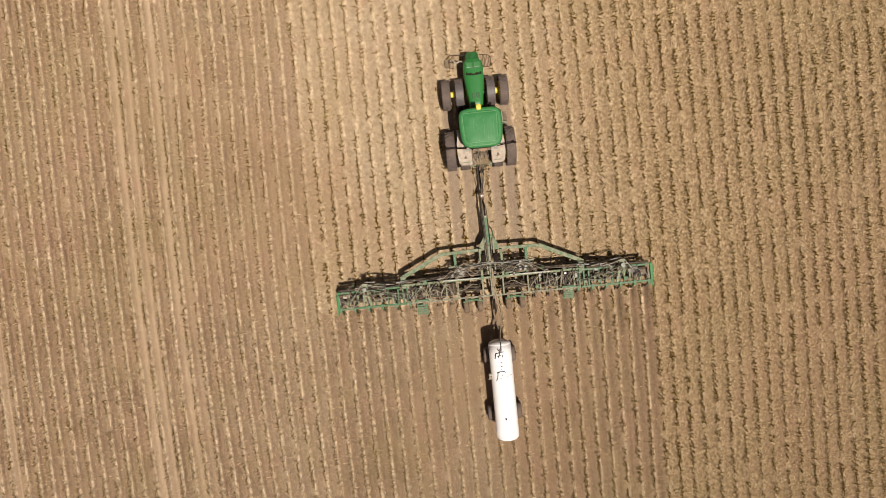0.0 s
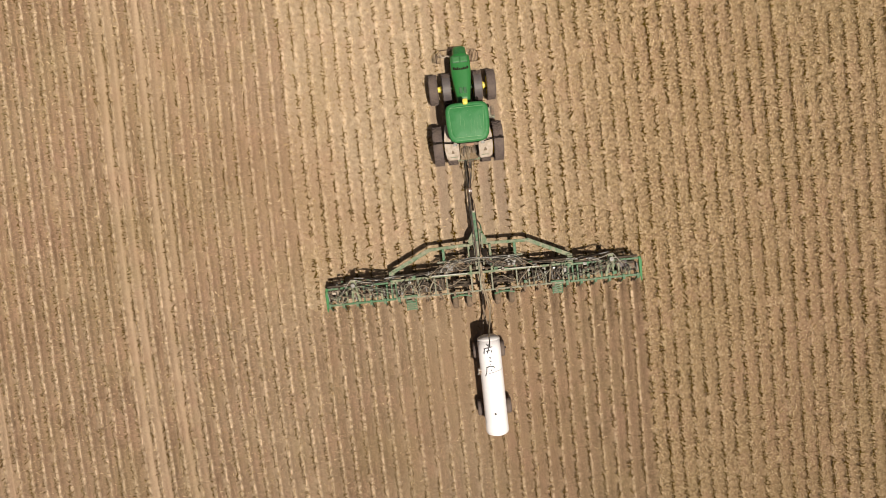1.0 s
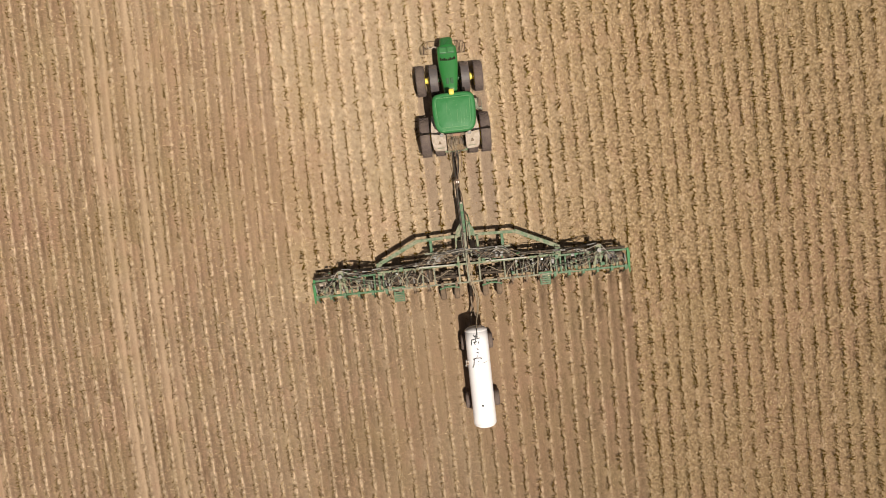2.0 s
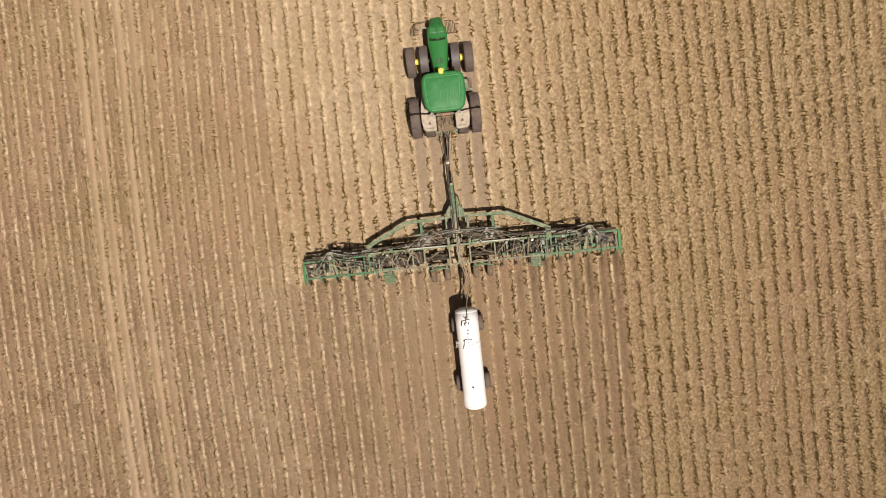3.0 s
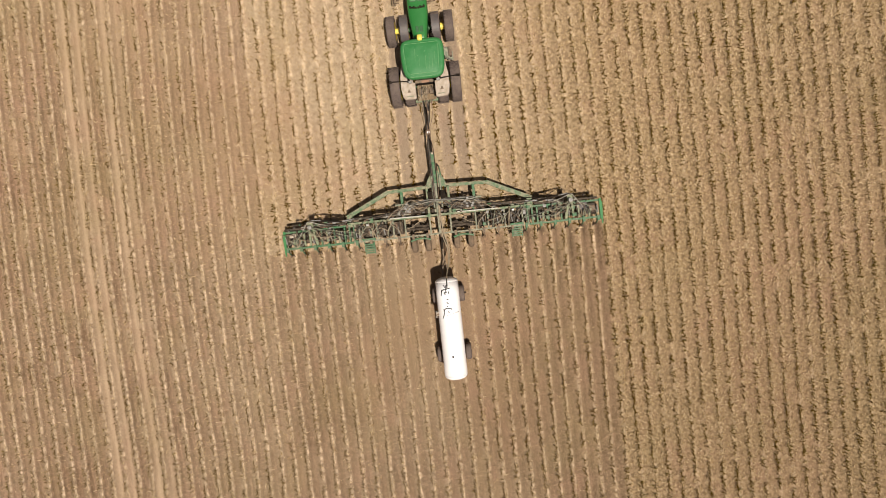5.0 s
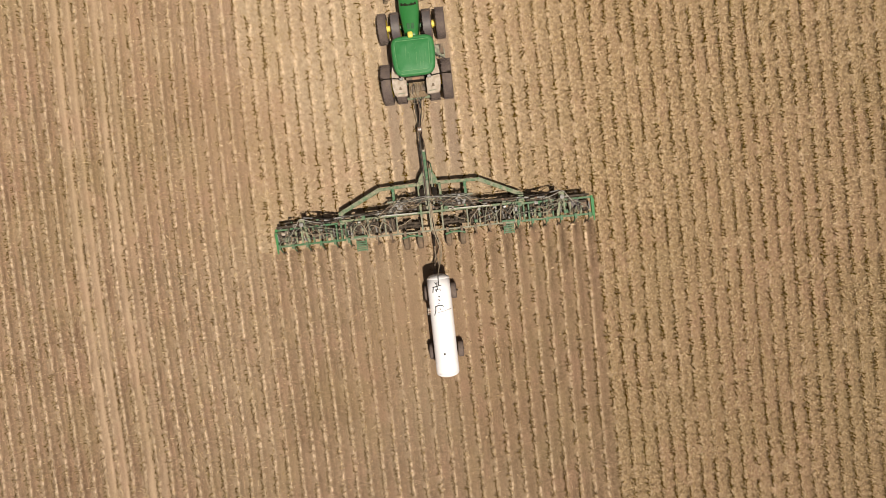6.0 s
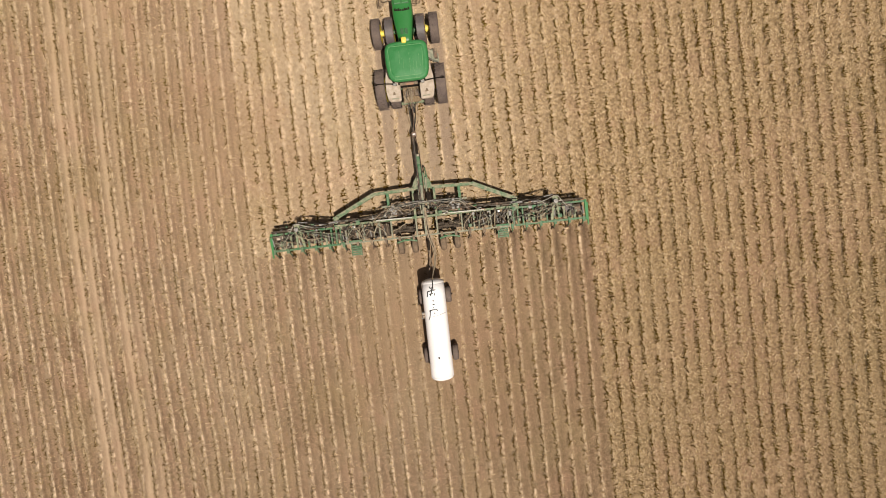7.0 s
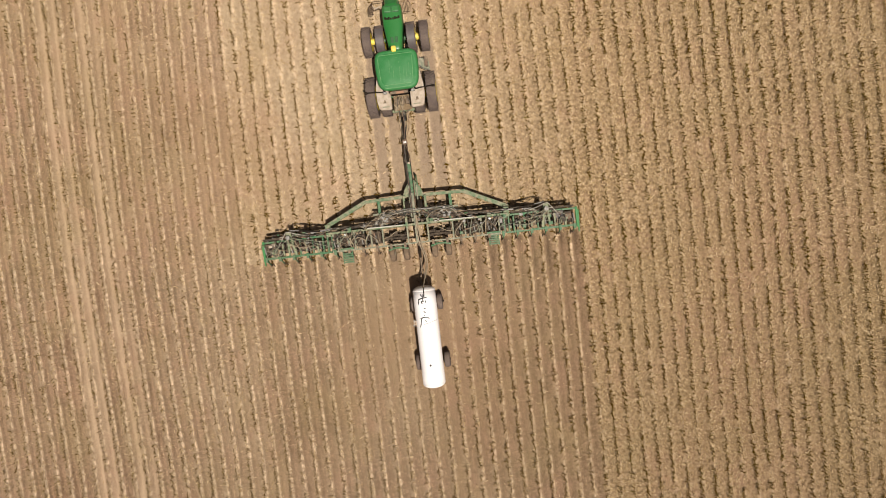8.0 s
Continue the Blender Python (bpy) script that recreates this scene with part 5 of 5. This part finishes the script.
# ---- the nurse tank ----
def build_tank():
    cart = thing("nurse_tank_trailer", "white pressure tank on a four-wheeled running gear", "tank trailer", at=pose(0, -4.9, 0))
    low = Matrix.Translation((0, 4.9, 0))

    def add(name, bm, mat, parent=None, label="", smooth=False):
        ob = part(name, bm, mat, parent or cart, label, smooth)
        ob.data.transform(low)
        return ob

    r, zc, ya, yb = 0.60, 1.66, -2.42, -7.36

    def shell(y0, y1, rr, steps, name, mat, label=""):
        bm = bmesh.new()
        rings = []
        for k in range(steps + 1):
            y = y0 + (y1 - y0) * k / steps
            rings.append([Vector((rr * math.cos(a), y, zc + rr * math.sin(a))) for a in (2 * math.pi * i / 48 for i in range(48))])
        loft(bm, rings)
        return add(name, bm, mat, None, label, True)

    tank = shell(ya, yb, r, 8, "tank_shell", WHITE, "white painted steel tank barrel")
    # The front head's shading is put into its colour as a greyer white.
    for y, way, mat in ((ya, 1, WHITE_GREYED), (yb, -1, WHITE)):
        bm = bmesh.new()
        rings = []
        for k in range(7):
            t = k / 6 * math.pi / 2 * 0.97
            rings.append([Vector((r * math.cos(t) * math.cos(a), y + way * 0.26 * math.sin(t), zc + r * math.cos(t) * math.sin(a))) for a in (2 * math.pi * i / 48 for i in range(48))])
        loft(bm, rings)
        add("tank_head", bm, mat, tank, "", True)
    for y in (-3.62, -5.0):
        bm = bmesh.new()
        loft(bm, [[Vector(((r + q) * math.cos(a), y + dy, zc + (r + q) * math.sin(a))) for a in (2 * math.pi * i / 48 for i in range(48))]
                  for q, dy in ((-0.002, -0.02), (0.003, -0.012), (0.003, 0.012), (-0.002, 0.02))])
        add("weld_seam", bm, WHITE, tank)

    def on_top(x, y, lift=0.004):
        return Vector((x, y, zc + math.sqrt(r * r - x * x) + lift))

    # dark strokes of unreadable lettering along the crown
    strokes = (((-0.17, -2.54), (-0.10, -2.67), 0.030), ((-0.06, -2.56), (-0.07, -2.93), 0.035), ((-0.31, -2.82), (-0.07, -2.76), 0.035), ((-0.09, -2.77), (0.15, -2.73), 0.030), ((-0.27, -2.79), (-0.32, -3.08), 0.035),
               ((-0.19, -2.96), (-0.00, -2.91), 0.030), ((-0.14, -2.90), (-0.12, -3.06), 0.035), ((0.06, -2.89), (0.08, -3.03), 0.030), ((-0.06, -3.27), (0.03, -3.33), 0.040), ((-0.08, -3.45), (0.02, -3.52), 0.040),
               ((-0.08, -3.64), (-0.03, -3.68), 0.030), ((-0.29, -3.83), (-0.11, -3.76), 0.035), ((-0.12, -3.76), (0.13, -3.78), 0.035), ((0.12, -3.78), (0.16, -3.87), 0.030), ((-0.24, -3.82), (-0.28, -4.09), 0.030),
               ((-0.28, -4.09), (-0.36, -4.27), 0.028), ((-0.05, -3.92), (0.01, -3.99), 0.030))
    for (x0, y0), (x1, y1), w in strokes:
        bm = bmesh.new()
        n = 4
        a, b = Vector((x0, y0, 0)), Vector((x1, y1, 0))
        side = Vector((-(b - a).y, (b - a).x, 0)).normalized() * w * 0.75
        up = []
        for k in range(n + 1):
            p = a.lerp(b, k / n)
            up.append((bm.verts.new(on_top(p.x + side.x, p.y + side.y)), bm.verts.new(on_top(p.x - side.x, p.y - side.y))))
        for one, two in zip(up, up[1:]):
            bm.faces.new((one[0], one[1], two[1], two[0]))
        add("painted_stroke", bm, INK, tank)
    # thin line over the barrel
    bm = bmesh.new()
    tube(bm, [on_top(x, -4.13 + 0.20 * (x + 0.15), 0.008) for x in (-0.15, 0.05, 0.22, 0.40, 0.52)], 0.008, 5, 3)
    add("strap", bm, BLACK, tank)
    # hose up the front head to the crown
    bm = bmesh.new()
    tube(bm, [(0.03, -2.18, 1.85), (0.03, -2.24, 2.13), on_top(0.03, -2.45, 0.03), on_top(0.01, -2.72, 0.03)], 0.028, 6)
    add("filler_hose", bm, BLACK, None, "black hose over the tank head")
    # relief fittings
    bm = bmesh.new()
    rod(bm, (-0.04, -6.30, 2.20), (-0.04, -6.30, 2.33), 0.045, 12)
    add("relief_valve", bm, BLACK, None, "small dark relief valve")
    bm = bmesh.new()
    rod(bm, (-0.05, -5.62, 2.22), (-0.05, -5.62, 2.27), 0.02, 8)
    add("gauge_plug", bm, BARE)
    # valve group on the side
    bm = bmesh.new()
    box(bm, (-0.70, -4.16, 1.62), (-0.54, -3.94, 1.95), 0.03)
    valve = add("valve_box", bm, BEIGE, None, "pale dusty valve group on the tank side")
    for k, (x, y, zz) in enumerate(((-0.66, -3.92, 1.98), (-0.60, -4.06, 2.02), (-0.70, -4.2, 1.9), (-0.62, -4.24, 1.8))):
        bm = bmesh.new()
        rod(bm, (x, y, zz - 0.12), (x, y, zz), 0.035, 8)
        rod(bm, (x - 0.06, y, zz), (x + 0.06, y, zz), 0.012, 6)
        add("valve_handle", bm, RUST if k % 2 else BARE, valve)
    # running gear
    for x in (-0.36, 0.36):
        bm = bmesh.new()
        beam(bm, (x, -2.5, 0.72), (x, -7.1, 0.72), 0.09, 0.14)
        add("frame_rail", bm, BLACK)
    for y in (-3.1, -4.6, -6.3):
        bm = bmesh.new()
        box(bm, (-0.45, y - 0.06, 0.79), (0.45, y + 0.06, 1.16), 0.02)
        add("saddle", bm, BLACK)
    t_t, t_r = tyre_mesh(0.46, 0.32, 0.22, 0, 0.012), rim_mesh("rim", 0.22, 0.28, 0.1, WHITE_GREYED)
    for y in (-3.22, -6.42):
        bm = bmesh.new()
        beam(bm, (-0.95, y, 0.46), (0.95, y, 0.46), 0.10, 0.10)
        box(bm, (-0.4, y - 0.06, 0.46), (0.4, y + 0.06, 0.70), 0.02)
        add("axle", bm, BLACK)
        for s in (-1, 1):
            wheel(cart, "trailer_wheel", t_t, t_r, s * (0.71 if y > -4 else 0.77), y + 4.9, 0.46, s, 0.5 * y)
    bm = bmesh.new()
    beam(bm, (-0.34, -2.9, 0.52), (-0.05, -1.2, 0.50), 0.07, 0.09)
    beam(bm, (0.34, -2.9, 0.52), (-0.05, -1.2, 0.50), 0.07, 0.09)
    beam(bm, (-0.05, -1.3, 0.50), (-0.05, -0.55, 0.50), 0.08, 0.09)
    add("tongue", bm, GRIME)
    return cart


build_tank()
